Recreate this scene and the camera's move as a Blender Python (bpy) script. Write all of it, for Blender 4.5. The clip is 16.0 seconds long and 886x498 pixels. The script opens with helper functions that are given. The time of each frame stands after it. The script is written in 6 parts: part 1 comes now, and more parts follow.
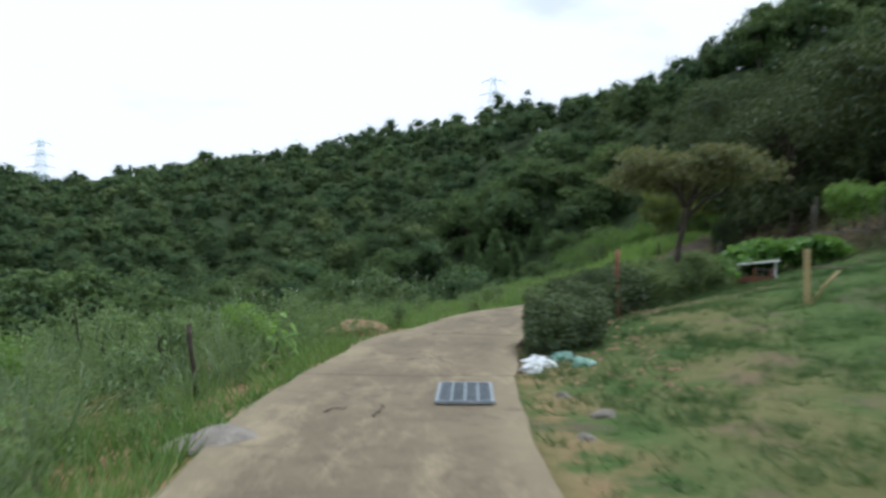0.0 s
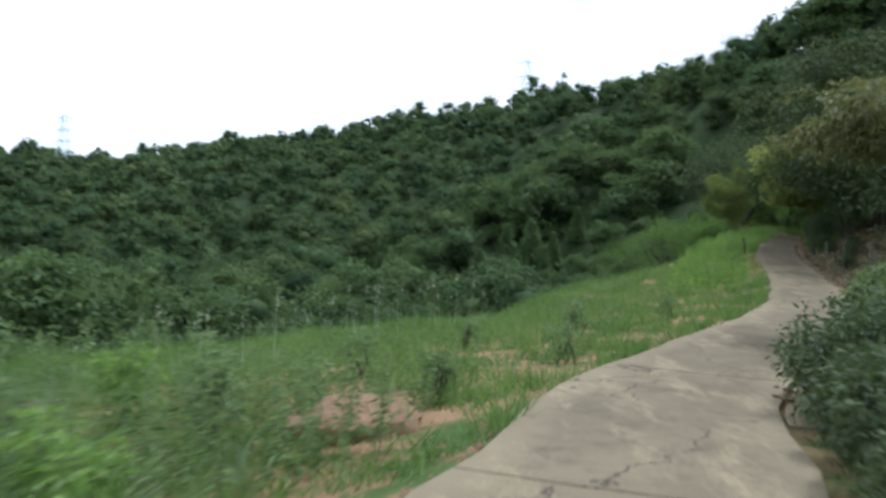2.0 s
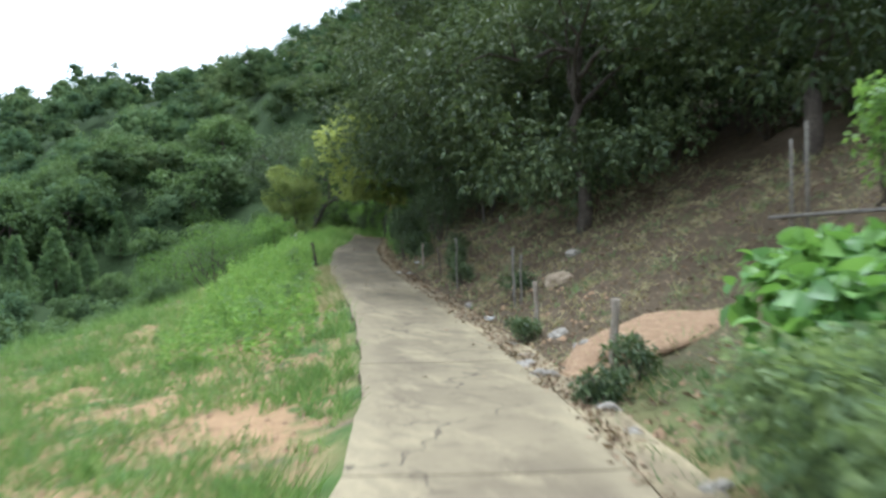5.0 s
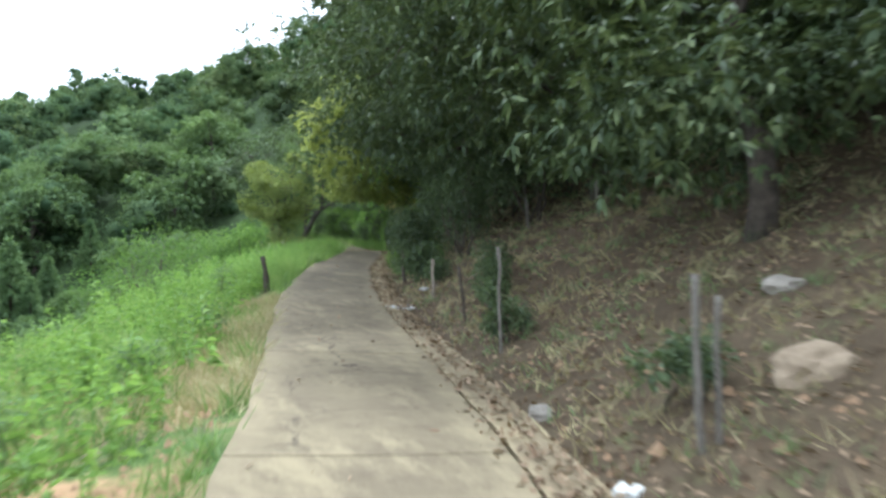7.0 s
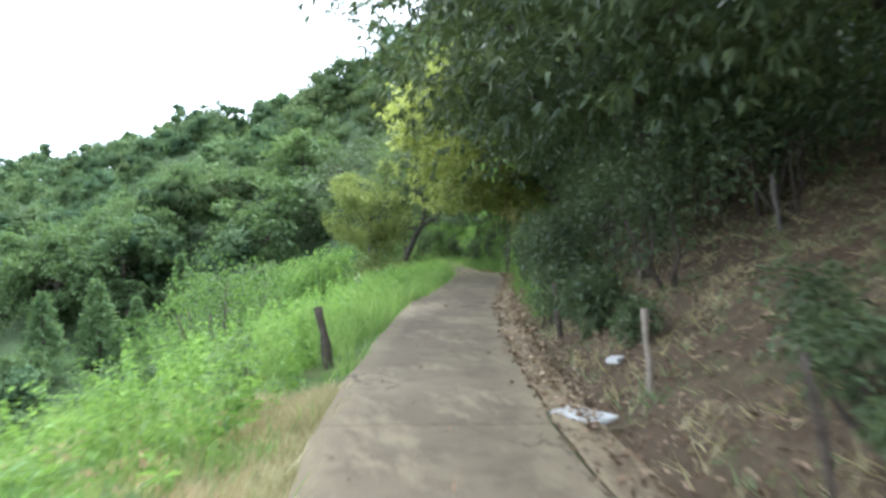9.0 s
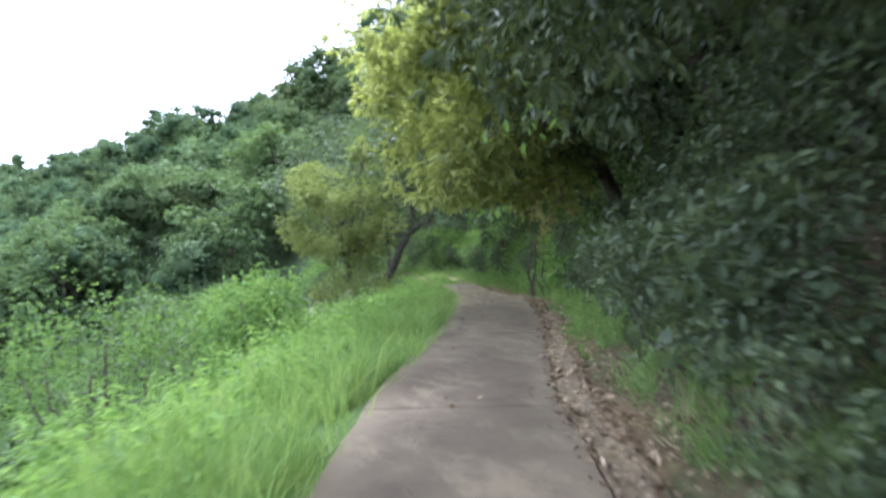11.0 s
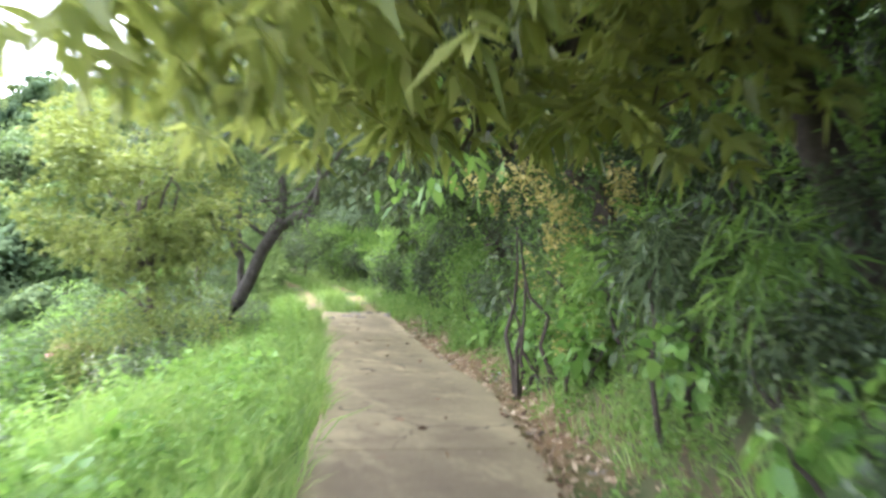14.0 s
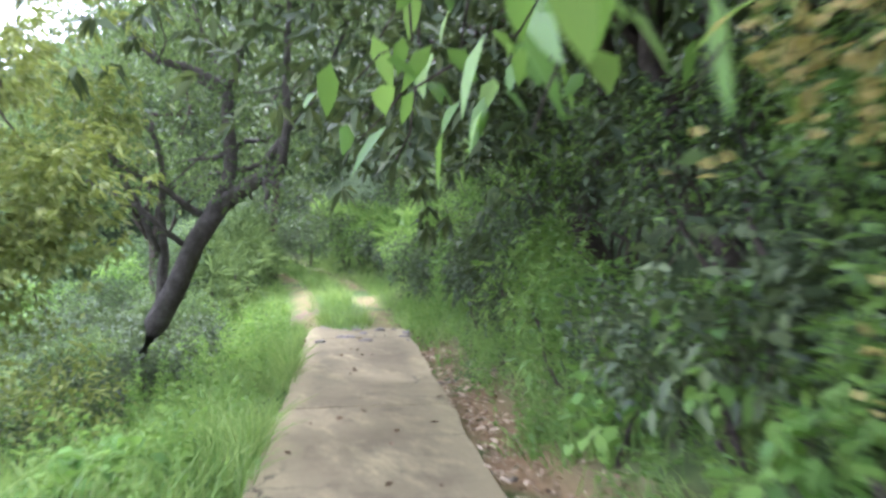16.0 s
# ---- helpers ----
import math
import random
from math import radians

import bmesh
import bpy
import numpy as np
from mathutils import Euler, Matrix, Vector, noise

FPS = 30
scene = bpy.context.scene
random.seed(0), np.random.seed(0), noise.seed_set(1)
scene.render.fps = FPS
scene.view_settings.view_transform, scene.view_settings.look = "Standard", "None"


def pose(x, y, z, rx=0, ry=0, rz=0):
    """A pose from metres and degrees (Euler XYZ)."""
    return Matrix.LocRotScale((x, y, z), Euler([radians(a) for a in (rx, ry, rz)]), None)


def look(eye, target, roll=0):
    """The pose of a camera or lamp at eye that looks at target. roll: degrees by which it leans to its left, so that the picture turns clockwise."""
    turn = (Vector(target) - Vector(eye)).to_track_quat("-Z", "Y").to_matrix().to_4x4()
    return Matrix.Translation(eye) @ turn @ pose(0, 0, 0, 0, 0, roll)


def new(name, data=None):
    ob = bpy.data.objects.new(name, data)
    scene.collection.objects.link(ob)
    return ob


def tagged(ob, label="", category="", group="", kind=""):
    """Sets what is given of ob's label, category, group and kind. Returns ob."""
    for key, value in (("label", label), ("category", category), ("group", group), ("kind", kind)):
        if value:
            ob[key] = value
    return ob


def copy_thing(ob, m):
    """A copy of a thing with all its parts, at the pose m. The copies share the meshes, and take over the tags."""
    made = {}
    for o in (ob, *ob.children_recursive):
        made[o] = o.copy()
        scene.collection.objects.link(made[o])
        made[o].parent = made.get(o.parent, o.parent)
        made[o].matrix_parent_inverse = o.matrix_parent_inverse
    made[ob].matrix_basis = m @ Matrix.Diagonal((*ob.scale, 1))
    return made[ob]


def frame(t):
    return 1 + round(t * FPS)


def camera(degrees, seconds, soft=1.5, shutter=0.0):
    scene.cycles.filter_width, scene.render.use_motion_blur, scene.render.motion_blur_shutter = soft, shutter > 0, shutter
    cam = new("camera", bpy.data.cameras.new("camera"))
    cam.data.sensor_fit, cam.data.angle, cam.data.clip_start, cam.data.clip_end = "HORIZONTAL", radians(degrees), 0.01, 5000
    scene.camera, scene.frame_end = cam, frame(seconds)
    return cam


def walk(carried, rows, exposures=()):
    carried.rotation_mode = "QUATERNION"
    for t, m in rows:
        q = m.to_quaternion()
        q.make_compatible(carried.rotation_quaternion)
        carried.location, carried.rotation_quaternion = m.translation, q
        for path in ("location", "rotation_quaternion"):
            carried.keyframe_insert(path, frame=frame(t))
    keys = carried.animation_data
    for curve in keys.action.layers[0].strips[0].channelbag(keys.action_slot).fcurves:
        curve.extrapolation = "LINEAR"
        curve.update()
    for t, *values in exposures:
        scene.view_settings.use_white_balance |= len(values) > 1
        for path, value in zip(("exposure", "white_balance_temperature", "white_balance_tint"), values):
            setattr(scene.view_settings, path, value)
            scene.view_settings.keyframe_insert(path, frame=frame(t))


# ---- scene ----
cam = camera(58.0, 16.0, soft=2.8, shutter=0.7)
METRES, EYE, TILT, LEAN, TURN = 70.0, 1.7, 0.0, 0.0, 0.0
ROWS = [
    (0.0, 0.0, 0.0, 0.0000, 0.0, 0.0, -0.0),
    (0.5, -0.0028, 0.0317, 0.0008, 2.75, -0.73, 0.77),
    (1.0, -0.0069, 0.0608, 0.0018, 4.05, 0.29, -1.96),
    (1.5, -0.009, 0.0902, 0.0025, 3.79, 0.39, -1.22),
    (2.0, -0.0101, 0.121, 0.0024, 1.8, -0.97, -1.5),
    (2.5, -0.0085, 0.1529, 0.0026, -1.97, -1.49, -1.99),
    (3.0, -0.0014, 0.1864, 0.0028, -8.7, -1.35, -0.04),
    (3.5, 0.01, 0.2198, 0.0030, -16.13, -0.99, 0.84),
    (4.0, 0.0243, 0.2533, 0.0034, -22.66, -1.19, -0.52),
    (4.5, 0.0425, 0.2859, 0.0038, -27.52, -0.57, 1.18),
    (7.0, 0.1278, 0.4517, 0.0042, -26.51, 0.77, 0.79),
    (7.5, 0.1384, 0.4783, 0.0053, -24.32, 1.13, 1.73),
    (8.0, 0.1482, 0.5054, 0.0067, -22.05, 1.06, 2.77),
    (8.5, 0.1575, 0.5328, 0.0082, -20.11, 1.41, 4.04),
    (9.0, 0.1663, 0.561, 0.0100, -18.73, 2.12, 4.07),
    (11.5, 0.2179, 0.7131, 0.0203, -19.27, 2.47, 5.51),
    (12.0, 0.2281, 0.7418, 0.0222, -19.88, 2.32, 5.25),
    (12.5, 0.2393, 0.7688, 0.0239, -21.47, 1.9, 5.12),
    (13.0, 0.25, 0.7939, 0.0259, -23.24, 1.62, 4.36),
    (13.5, 0.26, 0.8166, 0.0277, -24.31, 1.74, 3.27),
    (14.0, 0.2714, 0.8405, 0.0295, -25.34, 1.84, 3.44),
    (14.5, 0.283, 0.8646, 0.0312, -26.2, 1.82, 3.2),
    (15.0, 0.294, 0.889, 0.0325, -25.95, 1.41, 2.86),
    (15.5, 0.3037, 0.9117, 0.0336, -24.63, 0.87, 3.75),
    (16.0, 0.3113, 0.9331, 0.0345, -23.11, 0.52, 3.7),
]
EXPOSURES = [(0.0, -0.25, 5450, 10), (1.0, -0.15, 5400, 10), (2.0, 0.0, 5350, 10), (3.0, 0.25, 5350, 9), (4.5, 0.75, 5300, 7), (7.0, 1.3, 5300, 8), (9.0, 1.75, 5300, 12), (11.5, 1.75, 5100, 24), (12.2, 2.05, 5100, 27), (13.0, 2.25, 5200, 26), (13.6, 2.62, 5450, 21), (14.5, 2.8, 5550, 21), (15.5, 2.88, 5350, 25), (16.0, 2.6, 5200, 28)]
walk(cam, [(t, pose(0, 0, EYE, TILT, LEAN, TURN) @ pose(METRES * x, METRES * y, METRES * z, 90 + pitch, roll, yaw)) for t, x, y, z, yaw, pitch, roll in ROWS], EXPOSURES)

# ---- light ----
SUN_UP, SUN_TURN = radians(69), radians(58)
world = bpy.data.worlds.new("overcast_sky")
scene.world = world
world.use_nodes = True
wn, wl = world.node_tree.nodes, world.node_tree.links
wn.clear()
w_out = wn.new("ShaderNodeOutputWorld")
w_bg = wn.new("ShaderNodeBackground")
w_sky = wn.new("ShaderNodeTexSky")
w_sky.sky_type = "NISHITA"
w_sky.sun_disc = False
w_sky.sun_elevation, w_sky.sun_rotation = SUN_UP, SUN_TURN
w_co = wn.new("ShaderNodeTexCoord")
w_map = wn.new("ShaderNodeMapping")
w_map.inputs["Scale"].default_value = (1.0, 1.0, 2.6)
w_noise = wn.new("ShaderNodeTexNoise")
w_noise.inputs["Scale"].default_value = 3.1
w_noise.inputs["Detail"].default_value = 5.0
w_ramp = wn.new("ShaderNodeValToRGB")
w_ramp.color_ramp.elements[0].position, w_ramp.color_ramp.elements[1].position = 0.30, 0.40
w_ramp.color_ramp.elements[0].color = (0.74, 0.74, 0.74, 1)
w_mul = wn.new("ShaderNodeMix")
w_mul.data_type = "RGBA"
w_mul.inputs["B"].default_value = (14.6, 14.5, 14.3, 1)
wl.new(w_co.outputs["Generated"], w_map.inputs["Vector"])
wl.new(w_map.outputs["Vector"], w_noise.inputs["Vector"])
wl.new(w_noise.outputs["Fac"], w_ramp.inputs["Fac"])
wl.new(w_ramp.outputs["Color"], w_mul.inputs["Factor"])
wl.new(w_sky.outputs["Color"], w_mul.inputs["A"])
wl.new(w_mul.outputs["Result"], w_bg.inputs["Color"])
w_bg.inputs["Strength"].default_value = 0.09
wl.new(w_bg.outputs["Background"], w_out.inputs["Surface"])

sun = new("sun", bpy.data.lights.new("sun", "SUN"))
sun.data.energy, sun.data.angle, sun.data.color = 2.8, radians(9), (1.0, 0.96, 0.88)
sun.matrix_world = look((0, 0, 50), Vector((0, 0, 50)) - Vector((math.cos(SUN_UP) * math.sin(SUN_TURN), math.cos(SUN_UP) * math.cos(SUN_TURN), math.sin(SUN_UP))))


# ---- materials ----
def nodes_of(name):
    m = bpy.data.materials.new(name)
    m.use_nodes = True
    m.node_tree.nodes.clear()
    return m, m.node_tree.nodes, m.node_tree.links


def noise_node(n, l, scale, detail=4.0, rough=0.6, vec=None):
    t = n.new("ShaderNodeTexNoise")
    t.inputs["Scale"].default_value, t.inputs["Detail"].default_value, t.inputs["Roughness"].default_value = scale, detail, rough
    if vec is not None:
        l.new(vec, t.inputs["Vector"])
    return t.outputs["Fac"]


def ramp_node(n, l, fac, stops):
    r = n.new("ShaderNodeValToRGB")
    e = r.color_ramp.elements
    while len(e) < len(stops):
        e.new(0.5)
    for k, (p, c) in zip(e, stops):
        k.position, k.color = p, (*c, 1)
    l.new(fac, r.inputs["Fac"])
    return r.outputs["Color"]


def mix_node(n, l, fac, a, b, mode="MIX"):
    x = n.new("ShaderNodeMix")
    x.data_type, x.blend_type = "RGBA", mode
    for v, s in ((fac, "Factor"), (a, "A"), (b, "B")):
        if isinstance(v, (int, float)):
            x.inputs[s].default_value = v
        elif isinstance(v, tuple):
            x.inputs[s].default_value = (*v, 1)
        else:
            l.new(v, x.inputs[s])
    return x.outputs["Result"]


def sharpen(n, l, fac, lo, hi):
    r = n.new("ShaderNodeMapRange")
    r.interpolation_type = "SMOOTHSTEP"
    r.inputs["From Min"].default_value, r.inputs["From Max"].default_value = lo, hi
    l.new(fac, r.inputs["Value"])
    return r.outputs["Result"]


def finish(n, l, color, rough=0.8, bump=None, height=0.01, metallic=0.0, coat=0.3):
    out, b = n.new("ShaderNodeOutputMaterial"), n.new("ShaderNodeBsdfPrincipled")
    b.inputs["Roughness"].default_value, b.inputs["Metallic"].default_value = rough, metallic
    b.inputs["Specular IOR Level"].default_value = coat
    if isinstance(color, tuple):
        b.inputs["Base Color"].default_value = (*color, 1)
    else:
        l.new(color, b.inputs["Base Color"])
    if bump is not None:
        k = n.new("ShaderNodeBump")
        k.inputs["Distance"].default_value = height
        l.new(bump, k.inputs["Height"])
        l.new(k.outputs["Normal"], b.inputs["Normal"])
    l.new(b.outputs["BSDF"], out.inputs["Surface"])


def object_co(n):
    return n.new("ShaderNodeTexCoord").outputs["Object"]


def dulled(c, keep):
    """A colour with that share of its saturation."""
    grey = 0.3 * c[0] + 0.6 * c[1] + 0.1 * c[2]
    return tuple(grey + (q - grey) * keep for q in c)


def leaf_material(name, dark, mid, light, through_light=0.3, rough=0.55, patch=0.35, gloss=0.35, own_share=0.55, spread=(0.35, 1.25), own_tone=False, keep=0.96):
    """Leaves: a colour of its own for each leaf, drifting slowly over the plant, with light coming through."""
    dark, mid, light = dulled(dark, keep), dulled(mid, keep), dulled(light, keep)
    m, n, l = nodes_of(name)
    geo = n.new("ShaderNodeNewGeometry")
    own = geo.outputs["Random Per Island"]
    big = noise_node(n, l, patch, 3.0, 0.6, geo.outputs["Position"])
    add = n.new("ShaderNodeMath")
    add.operation = "MULTIPLY_ADD"
    l.new(own, add.inputs[0])
    add.inputs[1].default_value = own_share
    l.new(big, add.inputs[2])
    col = ramp_node(n, l, sharpen(n, l, add.outputs[0], *spread), [(0.0, dark), (0.5, mid), (1.0, light)])
    if own_tone:
        tone = n.new("ShaderNodeAttribute")
        tone.attribute_name = "tone"
        col = mix_node(n, l, 1.0, col, tone.outputs["Color"], "MULTIPLY")
    out, b, tr, mx = n.new("ShaderNodeOutputMaterial"), n.new("ShaderNodeBsdfPrincipled"), n.new("ShaderNodeBsdfTranslucent"), n.new("ShaderNodeMixShader")
    l.new(col, b.inputs["Base Color"])
    b.inputs["Roughness"].default_value, b.inputs["Specular IOR Level"].default_value = rough, gloss
    l.new(mix_node(n, l, 0.5, col, (light[0] * 1.28, light[1] * 1.35, light[2] * 0.75)), tr.inputs["Color"])
    mx.inputs["Fac"].default_value = through_light
    l.new(b.outputs["BSDF"], mx.inputs[1])
    l.new(tr.outputs["BSDF"], mx.inputs[2])
    l.new(mx.outputs["Shader"], out.inputs["Surface"])
    return m


def rough_material(name, a, b, c, scale=6.0, rough=0.85, fine=60.0, height=0.01, metallic=0.0, spec=0.25):
    """A worn surface: three tones at two scales, with a fine relief."""
    m, n, l = nodes_of(name)
    co = object_co(n)
    big, small = noise_node(n, l, scale, 5.0, 0.65, co), noise_node(n, l, fine, 4.0, 0.7, co)
    col = ramp_node(n, l, big, [(0.3, a), (0.5, b), (0.72, c)])
    col = mix_node(n, l, 0.35, col, ramp_node(n, l, small, [(0.3, a), (0.7, c)]))
    finish(n, l, col, rough, small, height, metallic, spec)
    return m


def ground_material():
    """Field, bare orange soil, brown leaf litter and forest floor, laid out by the ground's own zones."""
    m, n, l = nodes_of("ground")
    co = object_co(n)
    zone = n.new("ShaderNodeAttribute")
    zone.attribute_name = "zone"
    sep = n.new("ShaderNodeSeparateColor")
    l.new(zone.outputs["Color"], sep.inputs["Color"])
    soil, litter, wood = sep.outputs["Red"], sep.outputs["Green"], sep.outputs["Blue"]
    n1, n2, n3 = noise_node(n, l, 0.55, 6.0, 0.7, co), noise_node(n, l, 4.0, 5.0, 0.7, co), noise_node(n, l, 38.0, 3.0, 0.7, co)
    grass = mix_node(n, l, n3, ramp_node(n, l, n2, [(0.3, (0.04, 0.08, 0.02)), (0.55, (0.075, 0.14, 0.034)), (0.75, (0.11, 0.145, 0.046))]), (0.08, 0.105, 0.036))
    earth = mix_node(n, l, n3, ramp_node(n, l, n2, [(0.3, (0.22, 0.13, 0.065)), (0.55, (0.34, 0.21, 0.11)), (0.75, (0.43, 0.29, 0.16))]), (0.28, 0.19, 0.11))
    brown = mix_node(n, l, n3, ramp_node(n, l, n2, [(0.28, (0.032, 0.023, 0.015)), (0.5, (0.068, 0.05, 0.031)), (0.74, (0.16, 0.12, 0.072))]), (0.09, 0.068, 0.042))
    moss = noise_node(n, l, 0.9, 5.0, 0.75, co)
    brown = mix_node(n, l, sharpen(n, l, moss, 0.58, 0.72), brown, (0.12, 0.13, 0.055))
    brown = mix_node(n, l, sharpen(n, l, moss, 0.46, 0.36), brown, (0.082, 0.058, 0.036))
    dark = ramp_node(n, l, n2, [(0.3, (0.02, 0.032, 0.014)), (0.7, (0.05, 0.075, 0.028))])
    patch = n.new("ShaderNodeMath")
    patch.operation = "MULTIPLY"
    l.new(sharpen(n, l, n1, 0.40, 0.52), patch.inputs[0])
    l.new(soil, patch.inputs[1])
    dull = noise_node(n, l, 0.8, 5.0, 0.7, co)
    grass = mix_node(n, l, sharpen(n, l, dull, 0.52, 0.7), grass, (0.12, 0.094, 0.068))
    col = mix_node(n, l, patch.outputs[0], grass, earth)
    col = mix_node(n, l, litter, col, brown)
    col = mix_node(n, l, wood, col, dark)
    finish(n, l, col, 0.95, n3, 0.03, 0.0, 0.1)
    return m


def concrete_material(name, tint=1.0, warm=1.0, cast=(1.0, 1.0, 1.0), edge=0.45, dusty=0.8, tone_and_shade=()):
    """Poured farm-road concrete: brownish cement, tyre-worn middle, dusty edges, sandy streaks, fine cracks and pits."""
    m, n, l = nodes_of(name)
    co = object_co(n)
    big, mid, fine = noise_node(n, l, 0.45, 5.0, 0.6, co), noise_node(n, l, 2.2, 6.0, 0.75, co), noise_node(n, l, 55.0, 3.0, 0.7, co)
    k = tint
    col = ramp_node(n, l, big, [(0.3, (0.155 * k, 0.122 * k, 0.082 * k)), (0.5, (0.215 * k, 0.174 * k, 0.116 * k)), (0.68, (0.29 * k, 0.24 * k, 0.158 * k))])
    col = mix_node(n, l, sharpen(n, l, mid, 0.46, 0.74), col, (0.135 * k, 0.104 * k, 0.072 * k))
    side = n.new("ShaderNodeAttribute")
    side.attribute_name = "across"
    rim = n.new("ShaderNodeMath")
    rim.operation = "MULTIPLY_ADD"
    l.new(noise_node(n, l, 1.7, 5.0, 0.7, co), rim.inputs[0])
    rim.inputs[1].default_value = 0.55
    l.new(side.outputs["Fac"], rim.inputs[2])
    rim_part = n.new("ShaderNodeMath")
    rim_part.operation = "MULTIPLY"
    l.new(sharpen(n, l, rim.outputs[0], 0.86, 1.2), rim_part.inputs[0])
    rim_part.inputs[1].default_value = edge
    col = mix_node(n, l, rim_part.outputs[0], col, (0.37 * k, 0.31 * k, 0.205 * k))
    stretch = n.new("ShaderNodeMapping")
    stretch.inputs["Rotation"].default_value = (0.0, 0.0, 0.38)
    stretch.inputs["Scale"].default_value = (1.9, 0.7, 1.0)
    l.new(co, stretch.inputs["Vector"])
    sand = noise_node(n, l, 1.0, 6.0, 0.75, stretch.outputs["Vector"])
    dust = n.new("ShaderNodeMath")
    dust.operation = "MULTIPLY"
    l.new(sharpen(n, l, sand, 0.48, 0.7), dust.inputs[0])
    dust.inputs[1].default_value = dusty
    col = mix_node(n, l, dust.outputs[0], col, (0.45 * k, 0.378 * k, 0.245 * k))
    crack = n.new("ShaderNodeTexVoronoi")
    crack.feature = "DISTANCE_TO_EDGE"
    crack.inputs["Scale"].default_value = 0.55
    warp = n.new("ShaderNodeVectorMath")
    warp.operation = "MULTIPLY_ADD"
    wob = n.new("ShaderNodeTexNoise")
    wob.inputs["Scale"].default_value, wob.inputs["Detail"].default_value = 2.4, 5.0
    l.new(co, wob.inputs["Vector"])
    l.new(wob.outputs["Color"], warp.inputs[0])
    warp.inputs[1].default_value = (0.7, 0.7, 0.7)
    l.new(co, warp.inputs[2])
    l.new(warp.outputs["Vector"], crack.inputs["Vector"])
    hair = n.new("ShaderNodeMath")
    hair.operation = "MULTIPLY"
    l.new(sharpen(n, l, crack.outputs["Distance"], 0.010, 0.004), hair.inputs[0])
    l.new(sharpen(n, l, big, 0.47, 0.6), hair.inputs[1])
    col = mix_node(n, l, hair.outputs[0], col, (0.07, 0.055, 0.04))
    col = mix_node(n, l, 0.2, col, ramp_node(n, l, fine, [(0.3, (0.13 * k, 0.105 * k, 0.08 * k)), (0.7, (0.40 * k, 0.35 * k, 0.27 * k))]))
    col = mix_node(n, l, 1.0, col, cast, "MULTIPLY")
    # concrete tone along the road, with the trees' shade painted into it
    if tone_and_shade:
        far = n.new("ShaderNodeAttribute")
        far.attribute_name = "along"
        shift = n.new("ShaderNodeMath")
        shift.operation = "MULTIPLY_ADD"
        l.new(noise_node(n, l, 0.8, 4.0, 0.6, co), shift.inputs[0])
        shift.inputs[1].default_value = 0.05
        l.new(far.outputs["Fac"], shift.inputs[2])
        col = mix_node(n, l, 1.0, col, ramp_node(n, l, shift.outputs[0], [(p + 0.025, c) for p, c in tone_and_shade]), "MULTIPLY")
    if warm < 1.0:
        col = mix_node(n, l, 1.0 - warm, col, (0.11, 0.098, 0.072))
    rnd = n.new("ShaderNodeObjectInfo").outputs["Random"]
    col = mix_node(n, l, 0.2, col, mix_node(n, l, rnd, (0.45, 0.44, 0.43), (0.55, 0.545, 0.53)), "OVERLAY")
    finish(n, l, col, 0.9, fine, 0.006, 0.0, 0.2)
    return m


M_GROUND = ground_material()
# multipliers by y / 100: browner concrete, and tree shade painted in mid-road
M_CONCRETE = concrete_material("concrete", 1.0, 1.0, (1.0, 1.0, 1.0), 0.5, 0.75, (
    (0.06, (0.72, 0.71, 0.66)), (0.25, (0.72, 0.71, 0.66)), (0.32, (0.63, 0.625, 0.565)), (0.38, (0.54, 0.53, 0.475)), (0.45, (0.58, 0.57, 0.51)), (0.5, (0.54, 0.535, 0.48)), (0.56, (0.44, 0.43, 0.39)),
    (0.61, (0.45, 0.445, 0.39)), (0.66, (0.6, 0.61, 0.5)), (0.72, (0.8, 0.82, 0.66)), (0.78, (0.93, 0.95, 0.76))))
M_APRON = concrete_material("concrete_apron", 0.8, 1.0, (1.0, 0.98, 0.86))
M_SOIL = rough_material("soil_crumbs", (0.19, 0.115, 0.065), (0.29, 0.185, 0.105), (0.4, 0.275, 0.165), 9.0, 0.95, 70.0, 0.03)
M_BOULDER = rough_material("tan_boulder", (0.16, 0.12, 0.08), (0.25, 0.195, 0.13), (0.34, 0.27, 0.185), 4.0, 0.95, 40.0, 0.02)
M_STONE = rough_material("field_stone", (0.12, 0.105, 0.085), (0.21, 0.185, 0.15), (0.33, 0.3, 0.25), 5.0, 0.9, 45.0, 0.015)
M_BARK = rough_material("bark", (0.03, 0.024, 0.018), (0.07, 0.055, 0.042), (0.13, 0.11, 0.085), 9.0, 0.95, 60.0, 0.03)
M_PALE_BARK = rough_material("pale_bark", (0.09, 0.08, 0.065), (0.17, 0.15, 0.125), (0.27, 0.25, 0.21), 9.0, 0.95, 60.0, 0.03)
M_GREY_BARK = rough_material("grey_bark", (0.045, 0.038, 0.031), (0.095, 0.084, 0.07), (0.18, 0.165, 0.14), 7.0, 0.95, 45.0, 0.05)
M_WOOD = rough_material("weathered_wood", (0.10, 0.08, 0.06), (0.20, 0.165, 0.125), (0.32, 0.28, 0.22), 14.0, 0.9, 80.0, 0.01)
M_NEW_WOOD = rough_material("tan_timber", (0.26, 0.19, 0.09), (0.38, 0.29, 0.14), (0.48, 0.38, 0.2), 10.0, 0.85, 80.0, 0.006)
M_STEEL = rough_material("galvanised_steel", (0.18, 0.21, 0.22), (0.28, 0.32, 0.33), (0.4, 0.44, 0.45), 12.0, 0.45, 90.0, 0.003, 0.7, 0.5)
M_DARK = rough_material("painted_drain_shade", (0.01, 0.01, 0.01), (0.02, 0.018, 0.015), (0.03, 0.028, 0.02), 6.0, 0.95, 30.0)
